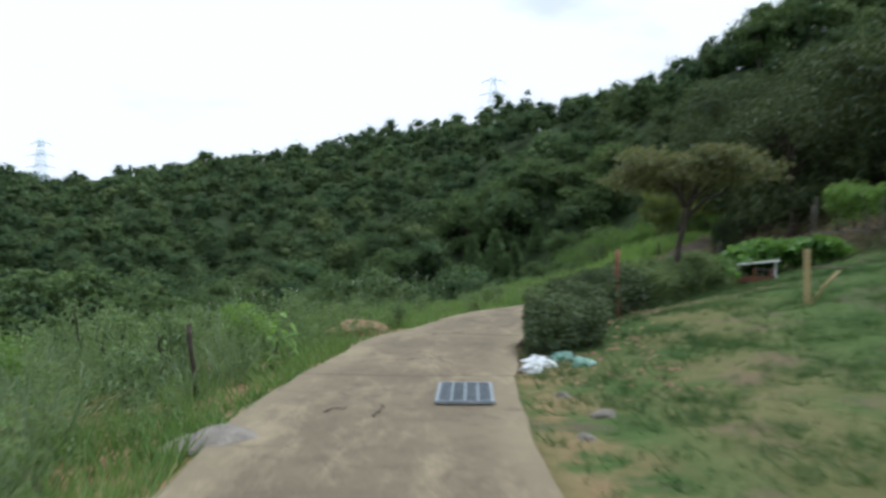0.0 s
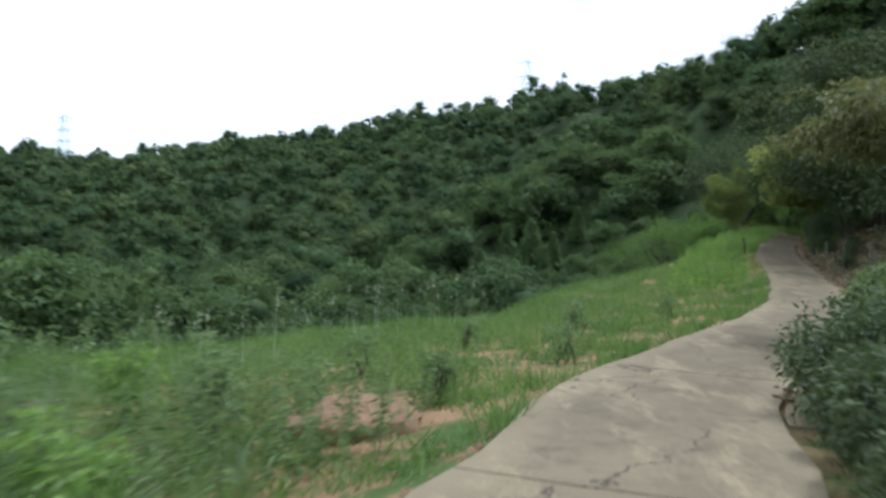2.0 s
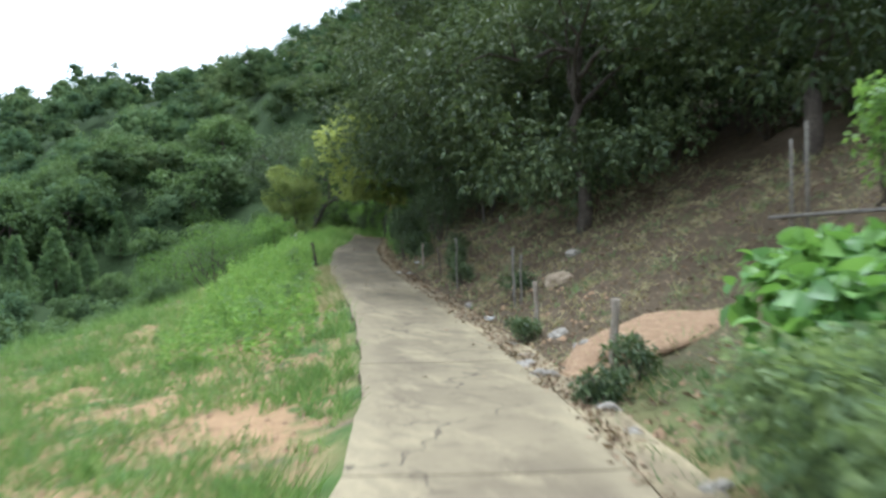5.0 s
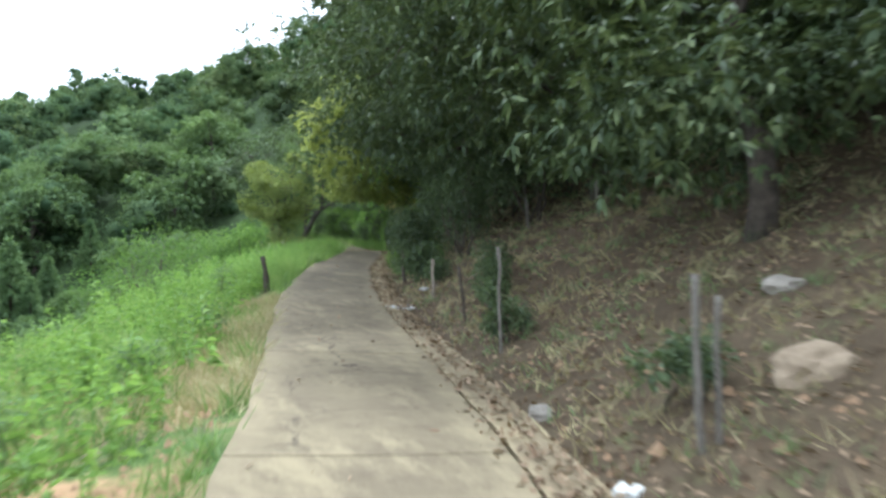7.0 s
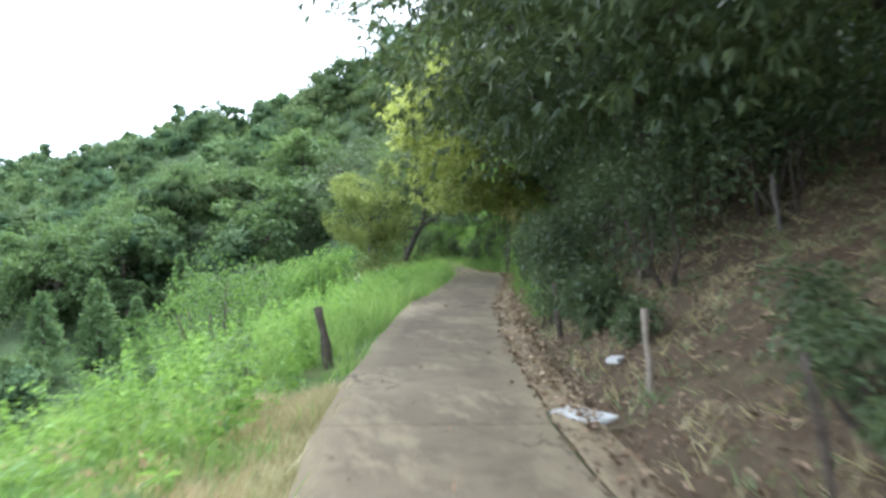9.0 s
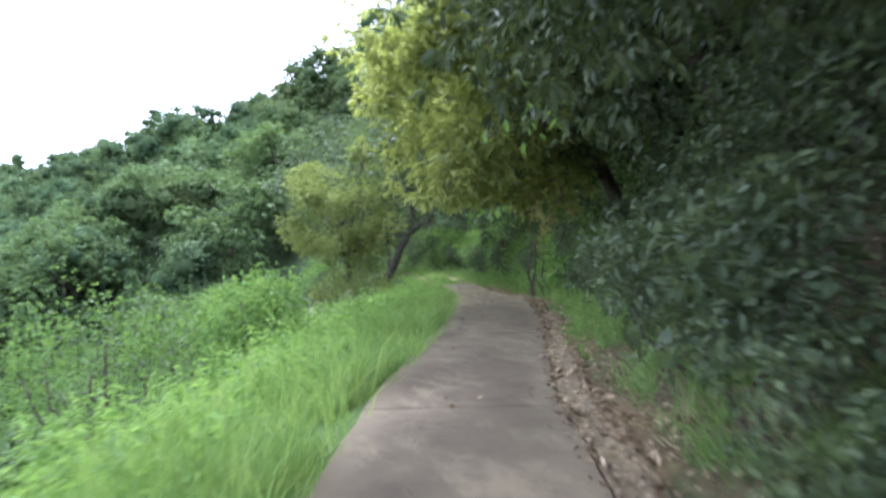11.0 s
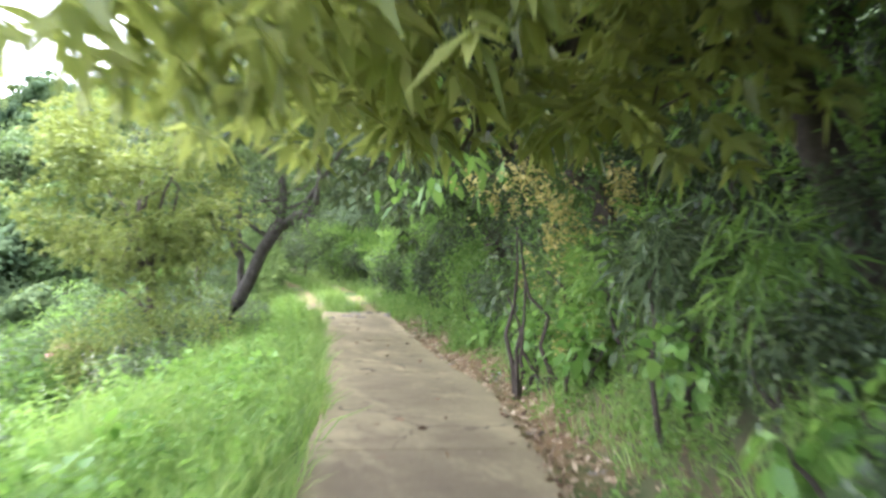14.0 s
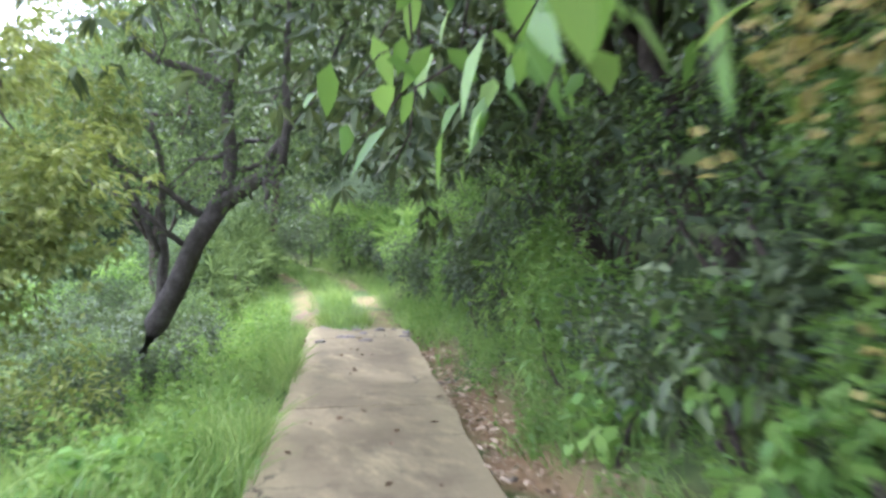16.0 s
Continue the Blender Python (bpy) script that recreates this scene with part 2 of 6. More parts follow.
M_WHITE = rough_material("white_sheet", (0.58, 0.58, 0.56), (0.72, 0.72, 0.70), (0.80, 0.80, 0.78), 4.0, 0.6, 40.0, 0.004)
M_RUST = rough_material("rusty_red_boards", (0.12, 0.05, 0.03), (0.2, 0.08, 0.05), (0.28, 0.13, 0.08), 6.0, 0.85, 40.0)
M_BAG_WHITE = rough_material("white_plastic_bag", (0.5, 0.52, 0.5), (0.66, 0.68, 0.66), (0.78, 0.8, 0.78), 7.0, 0.4, 30.0, 0.02, 0.0, 0.5)
M_BAG_GREEN = rough_material("pale_green_plastic_bag", (0.16, 0.32, 0.25), (0.26, 0.46, 0.37), (0.42, 0.6, 0.52), 7.0, 0.4, 30.0, 0.02, 0.0, 0.5)
M_PYLON = rough_material("pylon_steel", (0.62, 0.74, 0.75), (0.7, 0.8, 0.82), (0.76, 0.86, 0.88), 0.4, 0.6, 4.0)
M_PAPER = rough_material("pale_litter", (0.3, 0.3, 0.28), (0.42, 0.42, 0.39), (0.54, 0.54, 0.5), 12.0, 0.8, 60.0, 0.004)
L_FAR = leaf_material("far_leaves", (0.034, 0.062, 0.029), (0.064, 0.104, 0.045), (0.12, 0.163, 0.068), 0.32, 0.75, 0.17, 0.1, 0.22, (0.38, 0.86), True, 1.0)
L_VALLEY = leaf_material("valley_leaves", (0.042, 0.077, 0.031), (0.088, 0.144, 0.051), (0.155, 0.22, 0.077), 0.36, 0.6, 0.12, 0.25)
L_CONIFER = leaf_material("conifer_needles", (0.055, 0.105, 0.045), (0.105, 0.175, 0.068), (0.175, 0.245, 0.1), 0.35, 0.6, 0.4, 0.2)
L_CHESTNUT = leaf_material("chestnut_leaves", (0.03, 0.05, 0.021), (0.062, 0.095, 0.034), (0.14, 0.175, 0.058), 0.2, 0.55, 0.35, 0.28, keep=0.92)
L_YELLOW = leaf_material("yellow_green_leaves", (0.09, 0.13, 0.03), (0.175, 0.22, 0.05), (0.285, 0.315, 0.085), 0.4, 0.5, 0.5, 0.3)
L_GREEN = leaf_material("fresh_green_leaves", (0.065, 0.13, 0.03), (0.138, 0.245, 0.054), (0.25, 0.365, 0.095), 0.45, 0.5, 0.5, 0.3, keep=1.0)
L_HEDGE = leaf_material("hedge_leaves", (0.03, 0.052, 0.022), (0.062, 0.094, 0.035), (0.122, 0.165, 0.056), 0.22, 0.55, 0.9, 0.28, keep=0.9)
L_PALE_HEDGE = leaf_material("pale_hedge_leaves", (0.06, 0.1, 0.044), (0.125, 0.18, 0.074), (0.225, 0.285, 0.115), 0.38, 0.6, 0.9, 0.2)
L_OLIVE = leaf_material("olive_yellow_leaves", (0.1, 0.13, 0.036), (0.215, 0.25, 0.064), (0.38, 0.4, 0.125), 0.52, 0.45, 0.6, 0.4, keep=1.0)
L_GOURD = leaf_material("gourd_leaves", (0.055, 0.13, 0.028), (0.10, 0.205, 0.042), (0.18, 0.30, 0.07), 0.38, 0.5, 0.7, 0.3, keep=1.0)
L_REED = leaf_material("reed_leaves", (0.08, 0.13, 0.055), (0.14, 0.2, 0.09), (0.24, 0.3, 0.17), 0.35, 0.5, 0.7, 0.4)
L_VINE = leaf_material("vine_leaves", (0.08, 0.17, 0.034), (0.15, 0.275, 0.058), (0.25, 0.385, 0.095), 0.45, 0.45, 0.7, 0.35, keep=1.0)
L_GRASS = leaf_material("grass_blades", (0.062, 0.135, 0.034), (0.142, 0.252, 0.06), (0.29, 0.375, 0.115), 0.42, 0.55, 0.7, 0.25, 0.5, (0.38, 1.1), keep=1.0)
L_WEED = leaf_material("weed_leaves", (0.065, 0.115, 0.048), (0.13, 0.2, 0.078), (0.22, 0.29, 0.125), 0.4, 0.55, 0.5, 0.25)
L_LAWN = leaf_material("lawn_blades", (0.034, 0.075, 0.025), (0.064, 0.125, 0.038), (0.11, 0.17, 0.058), 0.35, 0.6, 0.5, 0.2)
L_FORKED = leaf_material("forked_tree_leaves", (0.05, 0.085, 0.035), (0.1, 0.155, 0.058), (0.18, 0.245, 0.085), 0.4, 0.6, 0.5, 0.16)
L_SLOPE = leaf_material("slope_leaves", (0.042, 0.088, 0.022), (0.088, 0.16, 0.04), (0.165, 0.245, 0.065), 0.4, 0.65, 0.4, 0.1, keep=1.0)
L_DUSTY = leaf_material("dusty_olive_leaves", (0.065, 0.08, 0.035), (0.125, 0.14, 0.058), (0.22, 0.215, 0.095), 0.35, 0.6, 0.5, 0.2)
L_FIELD = leaf_material("field_blades", (0.052, 0.112, 0.03), (0.11, 0.2, 0.053), (0.21, 0.285, 0.093), 0.4, 0.55, 0.7, 0.2, 0.5, (0.38, 1.1), keep=1.0)
L_BUR = leaf_material("chestnut_burs", (0.14, 0.19, 0.05), (0.24, 0.29, 0.09), (0.36, 0.4, 0.15), 0.2, 0.7, 3.0, 0.2)
L_DRY = leaf_material("dry_leaves", (0.048, 0.029, 0.018), (0.12, 0.077, 0.045), (0.26, 0.187, 0.117), 0.15, 0.8, 0.8, 0.15, 0.8, (0.5, 1.2))
L_PALE_DRY = leaf_material("bleached_leaves", (0.15, 0.105, 0.062), (0.27, 0.2, 0.125), (0.44, 0.35, 0.23), 0.15, 0.8, 0.8, 0.15, 0.8, (0.5, 1.2))
L_STRAW = leaf_material("straw_blades", (0.2, 0.17, 0.08), (0.32, 0.28, 0.14), (0.45, 0.4, 0.23), 0.25, 0.7, 0.8, 0.15)
L_PLUME = leaf_material("silver_seed_heads", (0.28, 0.29, 0.24), (0.42, 0.43, 0.37), (0.6, 0.6, 0.55), 0.3, 0.7, 0.8, 0.15)
L_BLOOM = leaf_material("cream_flower_heads", (0.22, 0.2, 0.075), (0.42, 0.35, 0.12), (0.6, 0.5, 0.2), 0.4, 0.7, 0.8, 0.15)
M_RED_SHEET = rough_material("faded_red_sheet", (0.16, 0.06, 0.045), (0.22, 0.085, 0.065), (0.28, 0.13, 0.10), 5.0, 0.6, 30.0)


# ---- mesh helpers ----
def mesh_from(name, v, f, material):
    """A mesh from arrays of corners and of triangles or four-sided faces."""
    v, f = np.asarray(v, dtype=np.float32), np.asarray(f, dtype=np.int32)
    me = bpy.data.meshes.new(name)
    k = f.shape[1]
    me.vertices.add(len(v))
    me.vertices.foreach_set("co", v.ravel())
    me.loops.add(f.size)
    me.loops.foreach_set("vertex_index", f.ravel())
    me.polygons.add(len(f))
    me.polygons.foreach_set("loop_start", np.arange(0, f.size, k, dtype=np.int32))
    me.update(calc_edges=True)
    me.materials.append(material)
    return me


def mesh_part(name, v, f, material, parent=None, label=""):
    ob = new(name, mesh_from(name, v, f, material))
    ob.parent = parent
    return tagged(ob, label)


def part(name, bm, material, parent=None, label="", smooth=False):
    """Links a bmesh as one mesh object under a thing or a part."""
    me = bpy.data.meshes.new(name)
    bm.to_mesh(me)
    bm.free()
    me.materials.append(material)
    if smooth:
        me.polygons.foreach_set("use_smooth", [True] * len(me.polygons))
    ob = new(name, me)
    ob.parent = parent
    return tagged(ob, label)


def thing(name, place, label, category, group="", kind="", turn=0.0):
    ob = new(name)
    ob.empty_display_size = 0.2
    ob.matrix_world = pose(*place, 0, 0, turn)
    return tagged(ob, label, category, group, kind)


def unit(a):
    return a / np.maximum(np.linalg.norm(a, axis=1, keepdims=True), 1e-9)


def leaves(p, axis, length, width, rng, fold=0.18, droop=0.15):
    """Pointed leaves with a folded midrib: two triangles a leaf."""
    n = len(p)
    a = unit(axis)
    side = unit(np.cross(a, rng.normal(size=(n, 3)) * 0.6 + [0, 0, 1.0]))
    up = np.cross(side, a)
    ln, wd = np.broadcast_to(length, n)[:, None], np.broadcast_to(width, n)[:, None]
    tip = p + a * ln - np.array([0, 0, 1.0]) * ln * droop
    mid = p + a * ln * 0.42
    v = np.stack([p, mid + side * wd * 0.5 + up * wd * fold, tip, mid - side * wd * 0.5 + up * wd * fold], 1).reshape(-1, 3)
    k = np.arange(n)[:, None] * 4
    return v, np.concatenate([k + [0, 1, 2], k + [0, 2, 3]], 1).reshape(-1, 3)


def broad_leaves(p, axis, length, width, rng, droop=0.3, up_bias=1.0):
    """Larger curved leaves: six triangles each."""
    n = len(p)
    a = unit(axis)
    side = unit(np.cross(a, rng.normal(size=(n, 3)) * 0.4 + [0, 0, up_bias]))
    up = np.cross(side, a)
    ln, wd = np.broadcast_to(length, n)[:, None], np.broadcast_to(width, n)[:, None]
    dz = np.array([0, 0, -1.0])
    c1, c2 = p + a * ln * 0.33 + dz * ln * droop * 0.1, p + a * ln * 0.68 + dz * ln * droop * 0.45
    tip = p + a * ln + dz * ln * droop
    v = np.stack([p, c1 + side * wd * 0.5 + up * wd * 0.12, c1 - side * wd * 0.5 + up * wd * 0.12, c2 + side * wd * 0.38 + up * wd * 0.1, c2 - side * wd * 0.38 + up * wd * 0.1, tip, c1, c2], 1).reshape(-1, 3)
    k = np.arange(n)[:, None] * 8
    f = [[0, 1, 6], [0, 6, 2], [1, 3, 7], [1, 7, 6], [6, 7, 4], [6, 4, 2], [3, 5, 7], [7, 5, 4]]
    return v, np.concatenate([k + q for q in f], 1).reshape(-1, 3)


def blades(p, axis, length, width, rng):
    """Grass blades: two bent triangles each."""
    n = len(p)
    a = unit(axis)
    side = unit(np.cross(a, rng.normal(size=(n, 3))))
    ln, wd = np.broadcast_to(length, n)[:, None], np.broadcast_to(width, n)[:, None]
    flat = a * [1, 1, 0]
    m = p + a * ln * 0.55
    tip = p + a * ln * 0.9 + flat * ln * 0.45 - [0, 0, 0.06] * ln
    v = np.stack([p - side * wd * 0.5, p + side * wd * 0.5, m + side * wd * 0.3, m - side * wd * 0.3, tip], 1).reshape(-1, 3)
    k = np.arange(n)[:, None] * 5
    return v, np.concatenate([k + [0, 1, 2], k + [0, 2, 3], k + [3, 2, 4]], 1).reshape(-1, 3)


def short_blades(p, axis, length, width, rng):
    """Short grass: one leaning triangle each."""
    n = len(p)
    a = unit(axis)
    side = unit(np.cross(a, rng.normal(size=(n, 3))))
    ln, wd = np.broadcast_to(length, n)[:, None], np.broadcast_to(width, n)[:, None]
    v = np.stack([p - side * wd * 0.5, p + side * wd * 0.5, p + a * ln + a * [1, 1, 0] * ln * 0.3], 1).reshape(-1, 3)
    return v, np.arange(3 * n).reshape(-1, 3)


def join(*vf):
    vs, fs, base = [], [], 0
    for v, f in vf:
        vs.append(v)
        fs.append(np.asarray(f) + base)
        base += len(v)
    return np.concatenate(vs), np.concatenate(fs)


def tube(points, radii, sides=7):
    """A tapered tube along points."""
    pts = np.asarray(points, dtype=float)
    n = len(pts)
    tan = unit(np.gradient(pts, axis=0))
    ref = np.where(np.abs(tan[:, 2:3]) > 0.9, [[1.0, 0, 0]], [[0, 0, 1.0]])
    a = unit(np.cross(tan, ref))
    b = np.cross(tan, a)
    ang = np.linspace(0, 2 * np.pi, sides, endpoint=False)
    r = np.asarray(radii)[:, None, None]
    v = pts[:, None] + r * (np.cos(ang)[None, :, None] * a[:, None] + np.sin(ang)[None, :, None] * b[:, None])
    v = np.concatenate([v.reshape(-1, 3), pts[:1], pts[-1:]])
    i, j = np.meshgrid(np.arange(n - 1), np.arange(sides), indexing="ij")
    j2 = (j + 1) % sides
    q = np.stack([i * sides + j, i * sides + j2, (i + 1) * sides + j2, (i + 1) * sides + j], -1).reshape(-1, 4)
    tri = np.concatenate([q[:, [0, 1, 2]], q[:, [0, 2, 3]]])
    k = np.arange(sides)
    k2 = (k + 1) % sides
    caps = np.concatenate([np.stack([k2, k, np.full(sides, n * sides)], 1), np.stack([k + (n - 1) * sides, k2 + (n - 1) * sides, np.full(sides, n * sides + 1)], 1)])
    return v, np.concatenate([tri, caps])


def bent(a, b, rng, wobble=0.08, n=6, sag=0.0):
    """A wandering line from a to b."""
    a, b = np.asarray(a, float), np.asarray(b, float)
    u = np.linspace(0, 1, n)[:, None]
    size = np.linalg.norm(b - a)
    w = rng.normal(size=(n, 3)) * wobble * size
    w = np.cumsum(w, 0) * 0.5
    w -= w[0] + (w[-1] - w[0]) * u
    return a + (b - a) * u + w + np.array([0, 0, 1.0]) * sag * size * 4 * u * (1 - u)


# ---- the lie of the land ----
LINE = np.array([
    (-2.5, -60.0, -2.4), (-0.6, -20.0, -0.5), (-0.2, 0.0, 0.0), (-0.38, 6.0, 0.15), (-0.35, 8.3, 0.18), (-0.1, 11.0, 0.21),
    (0.05, 12.4, 0.23), (0.7, 14.45, 0.25), (1.25, 16.6, 0.27), (2.25, 18.6, 0.28), (3.5, 20.8, 0.29), (4.55, 22.6, 0.30),
    (6.3, 25.7, 0.31), (8.6, 30.6, 0.33), (11.1, 37.3, 0.60), (12.9, 43.05, 0.95), (14.08, 46.9, 1.22), (15.46, 50.7, 1.47),
    (17.4, 55.6, 1.82), (20.0, 61.1, 2.20), (22.2, 66.5, 2.46), (23.5, 71.0, 2.51), (25.2, 76.9, 2.72), (26.5, 82.0, 3.08),
    (27.6, 88.0, 3.6), (28.0, 96.0, 4.3), (29.0, 112.0, 5.5), (33.0, 140.0, 7.4)])


def spline(p, step=0.4):
    out = []
    for i in range(len(p) - 1):
        a, b, c, d = p[max(i - 1, 0)], p[i], p[i + 1], p[min(i + 2, len(p) - 1)]
        k = np.linalg.norm(c - b)
        m1 = (c - a) * k / max(np.linalg.norm(c - a), 1e-6) if i else c - b
        m2 = (d - b) * k / max(np.linalg.norm(d - b), 1e-6)
        u = np.linspace(0, 1, max(2, int(k / step)), endpoint=False)[:, None]
        out.append((2 * u**3 - 3 * u**2 + 1) * b + (u**3 - 2 * u**2 + u) * m1 + (3 * u**2 - 2 * u**3) * c + (u**3 - u**2) * m2)
    return np.concatenate(out + [p[-1:]])


CURVE = spline(LINE)
TAN = unit(np.gradient(CURVE[:, :2], axis=0))


def step01(x, a, b):
    u = np.clip((x - a) / (b - a), 0, 1)
    return u * u * (3 - 2 * u)


def foot(x, y):
    """The nearest place of the road's middle: its y there, its height, and how far to the right of it."""
    x, y = np.atleast_1d(np.asarray(x, float)), np.atleast_1d(np.asarray(y, float))
    yf, zf, d = np.empty(len(x)), np.empty(len(x)), np.empty(len(x))
    for i in range(0, len(x), 20000):
        q = np.stack([x[i:i + 20000], y[i:i + 20000]], 1)
        j = np.argmin(((q[:, None] - CURVE[None, :, :2]) ** 2).sum(2), axis=1)
        r = q - CURVE[j, :2]
        t = TAN[j]
        along = np.clip((r * t).sum(1), -0.3, 0.3)
        jn = np.clip(j + np.sign(along).astype(int), 0, len(CURVE) - 1)
        w = np.abs(along) / np.maximum(np.linalg.norm(CURVE[jn, :2] - CURVE[j, :2], axis=1), 1e-6)
        yf[i:i + 20000] = CURVE[j, 1] * (1 - w) + CURVE[jn, 1] * w
        zf[i:i + 20000] = CURVE[j, 2] * (1 - w) + CURVE[jn, 2] * w
        cross = t[:, 1] * r[:, 0] - t[:, 0] * r[:, 1]
        dist = np.sqrt(np.maximum((r**2).sum(1) - along**2, 0))
        d[i:i + 20000] = np.where(cross >= 0, 1, -1) * dist
    return yf, zf, d


def camber(yf):
    return np.tan(np.radians(3.2)) * step01(yf, 28, 46)


def half_width(yf):
    """From the road's middle to the edge of the concrete on the bank's side."""
    return np.interp(yf, (10, 30, 36, 44, 50, 58, 66, 72, 78), (1.12, 1.16, 1.05, 0.99, 0.95, 0.86, 0.87, 0.93, 1.0))


def half_left(yf):
    """The same on the field's side."""
    return np.interp(yf, (8, 13, 18, 30, 36, 46, 55, 60, 66, 72, 78), (1.47, 1.3, 0.99, 0.97, 0.99, 1.03, 0.99, 0.89, 0.93, 0.85, 0.78))


# how high the wooded ridge stands, by the bearing from the start
BEARING = np.array([-180, -120, -60, -40, -29, -26, -15, -6.6, 3.5, 10.7, 18, 25, 35, 50, 70, 120, 180.0])
RISE = np.array([10, 12, 26, 28, 27, 24, 36, 39, 36, 30, 29.5, 34.5, 37, 38, 36, 20, 10.0])
REACH = np.array([260, 300, 380, 400, 400, 400, 390, 340, 250, 200, 155, 148, 145, 145, 150, 240, 260.0])


def waves(x, y, size, seed):
    """Smooth rolling relief, about -1 to 1."""
    k = 2 * np.pi / size
    return (np.sin(k * (x * 0.9 + y * 0.35) + seed) + np.sin(k * (-x * 0.55 + y * 1.1) + 1.7 * seed) + np.sin(k * (x * 1.6 - y * 1.3) + 0.6 * seed) * 0.6) / 2.6


def ground_height(x, y):
    x, y = np.atleast_1d(np.asarray(x, float)), np.atleast_1d(np.asarray(y, float))
    yf, zf, d = foot(x, y)
    hw, hl = half_width(yf), half_left(yf)
    # the road's bed
    bed = zf - camber(yf) * np.clip(d, -2.0, 2.0) - 0.05
    # left: a field that falls away, then the drop to the valley
    u = np.maximum(-d - hl, 0)
    wide = 17.0 - 9.0 * step01(yf, 18, 32) - 5.0 * step01(yf, 34, 52)
    left = -0.11 * np.minimum(u, wide) - 0.10 * step01(u, 0.0, 0.5)
    left = left - 0.62 * np.maximum(u - wide, 0)
    # right: a level lawn at first, then a bank that rises under the trees
    v = np.maximum(d - hw - 0.45 * step01(yf, 12, 18), 0)
    steep = 0.04 + 0.15 * step01(yf, 8, 22) + 0.26 * step01(yf, 25, 34) + 0.18 * step01(yf, 50, 58)
    right = steep * np.minimum(v, 9.0) + (0.06 + 0.22 * step01(yf, 10, 34)) * np.clip(v - 9.0, 0, 30)
    right = right + 0.06 * np.clip(v - 6, 0, 20)
    near = bed + left + right
    near = near + 0.05 * waves(x, y, 2.3, 1.0) * step01(np.abs(d), 1.6, 3.0) + 0.16 * waves(x, y, 9.0, 2.0) * step01(np.abs(d), 3.0, 9.0)
    valley = -8.5 + 1.2 * waves(x, y, 40.0, 3.0)
    near = np.where(d < 0, np.maximum(near, np.minimum(valley, bed)), near)
    r = np.hypot(x, y)
    b = np.degrees(np.arctan2(x, y))
    rise, reach = np.interp(b, BEARING, RISE), np.interp(b, BEARING, REACH)
    far = -9.0 + (rise + 9.0) * step01(r / reach, 0.15, 1.0) - 0.05 * np.maximum(r - reach, 0)
    far = np.maximum(far, -14.0) + (2.2 * waves(x, y, 60.0, 5.0) + 0.8 * waves(x, y, 23.0, 7.0)) * step01(r, 60, 120)
    k = np.clip(0.5 + 0.5 * (near - far) / 3.0, 0, 1)
    both = far * (1 - k) + near * k + 3.0 * k * (1 - k) * 0.5
    w = np.maximum(step01(np.abs(d), 12.0, 30.0), step01(y, 94.0, 116.0))
    return near * (1 - w) + both * w


def spot(y, d, lift=0.0):
    """A place d metres to the right of the road's middle where that passes y."""
    j = int(np.argmin(np.abs(CURVE[:, 1] - y)))
    p, t = CURVE[j], TAN[j]
    x, yy = p[0] + t[1] * d, p[1] - t[0] * d
    return np.array([x, yy, float(ground_height(x, yy)[0]) + lift])


def spots(y, d):
    j = np.clip(np.searchsorted(CURVE[:, 1], y), 1, len(CURVE) - 1)
    w = (y - CURVE[j - 1, 1]) / np.maximum(CURVE[j, 1] - CURVE[j - 1, 1], 1e-6)
    p = CURVE[j - 1] * (1 - w)[:, None] + CURVE[j] * w[:, None]
    t = TAN[j]
    x, yy = p[:, 0] + t[:, 1] * d, p[:, 1] - t[:, 0] * d
    return np.stack([x, yy, ground_height(x, yy)], 1)


def axis_steps(lo, hi, fine, out, grow):
    mid = np.arange(lo, hi, fine)
    a, s, q = [], fine, hi
    while q < out:
        a.append(q)
        s *= grow
        q += s
    b, s, q = [], fine, lo - fine
    while q > -out:
        b.append(q)
        s *= grow
        q -= s
    return np.concatenate([b[::-1], mid, a])


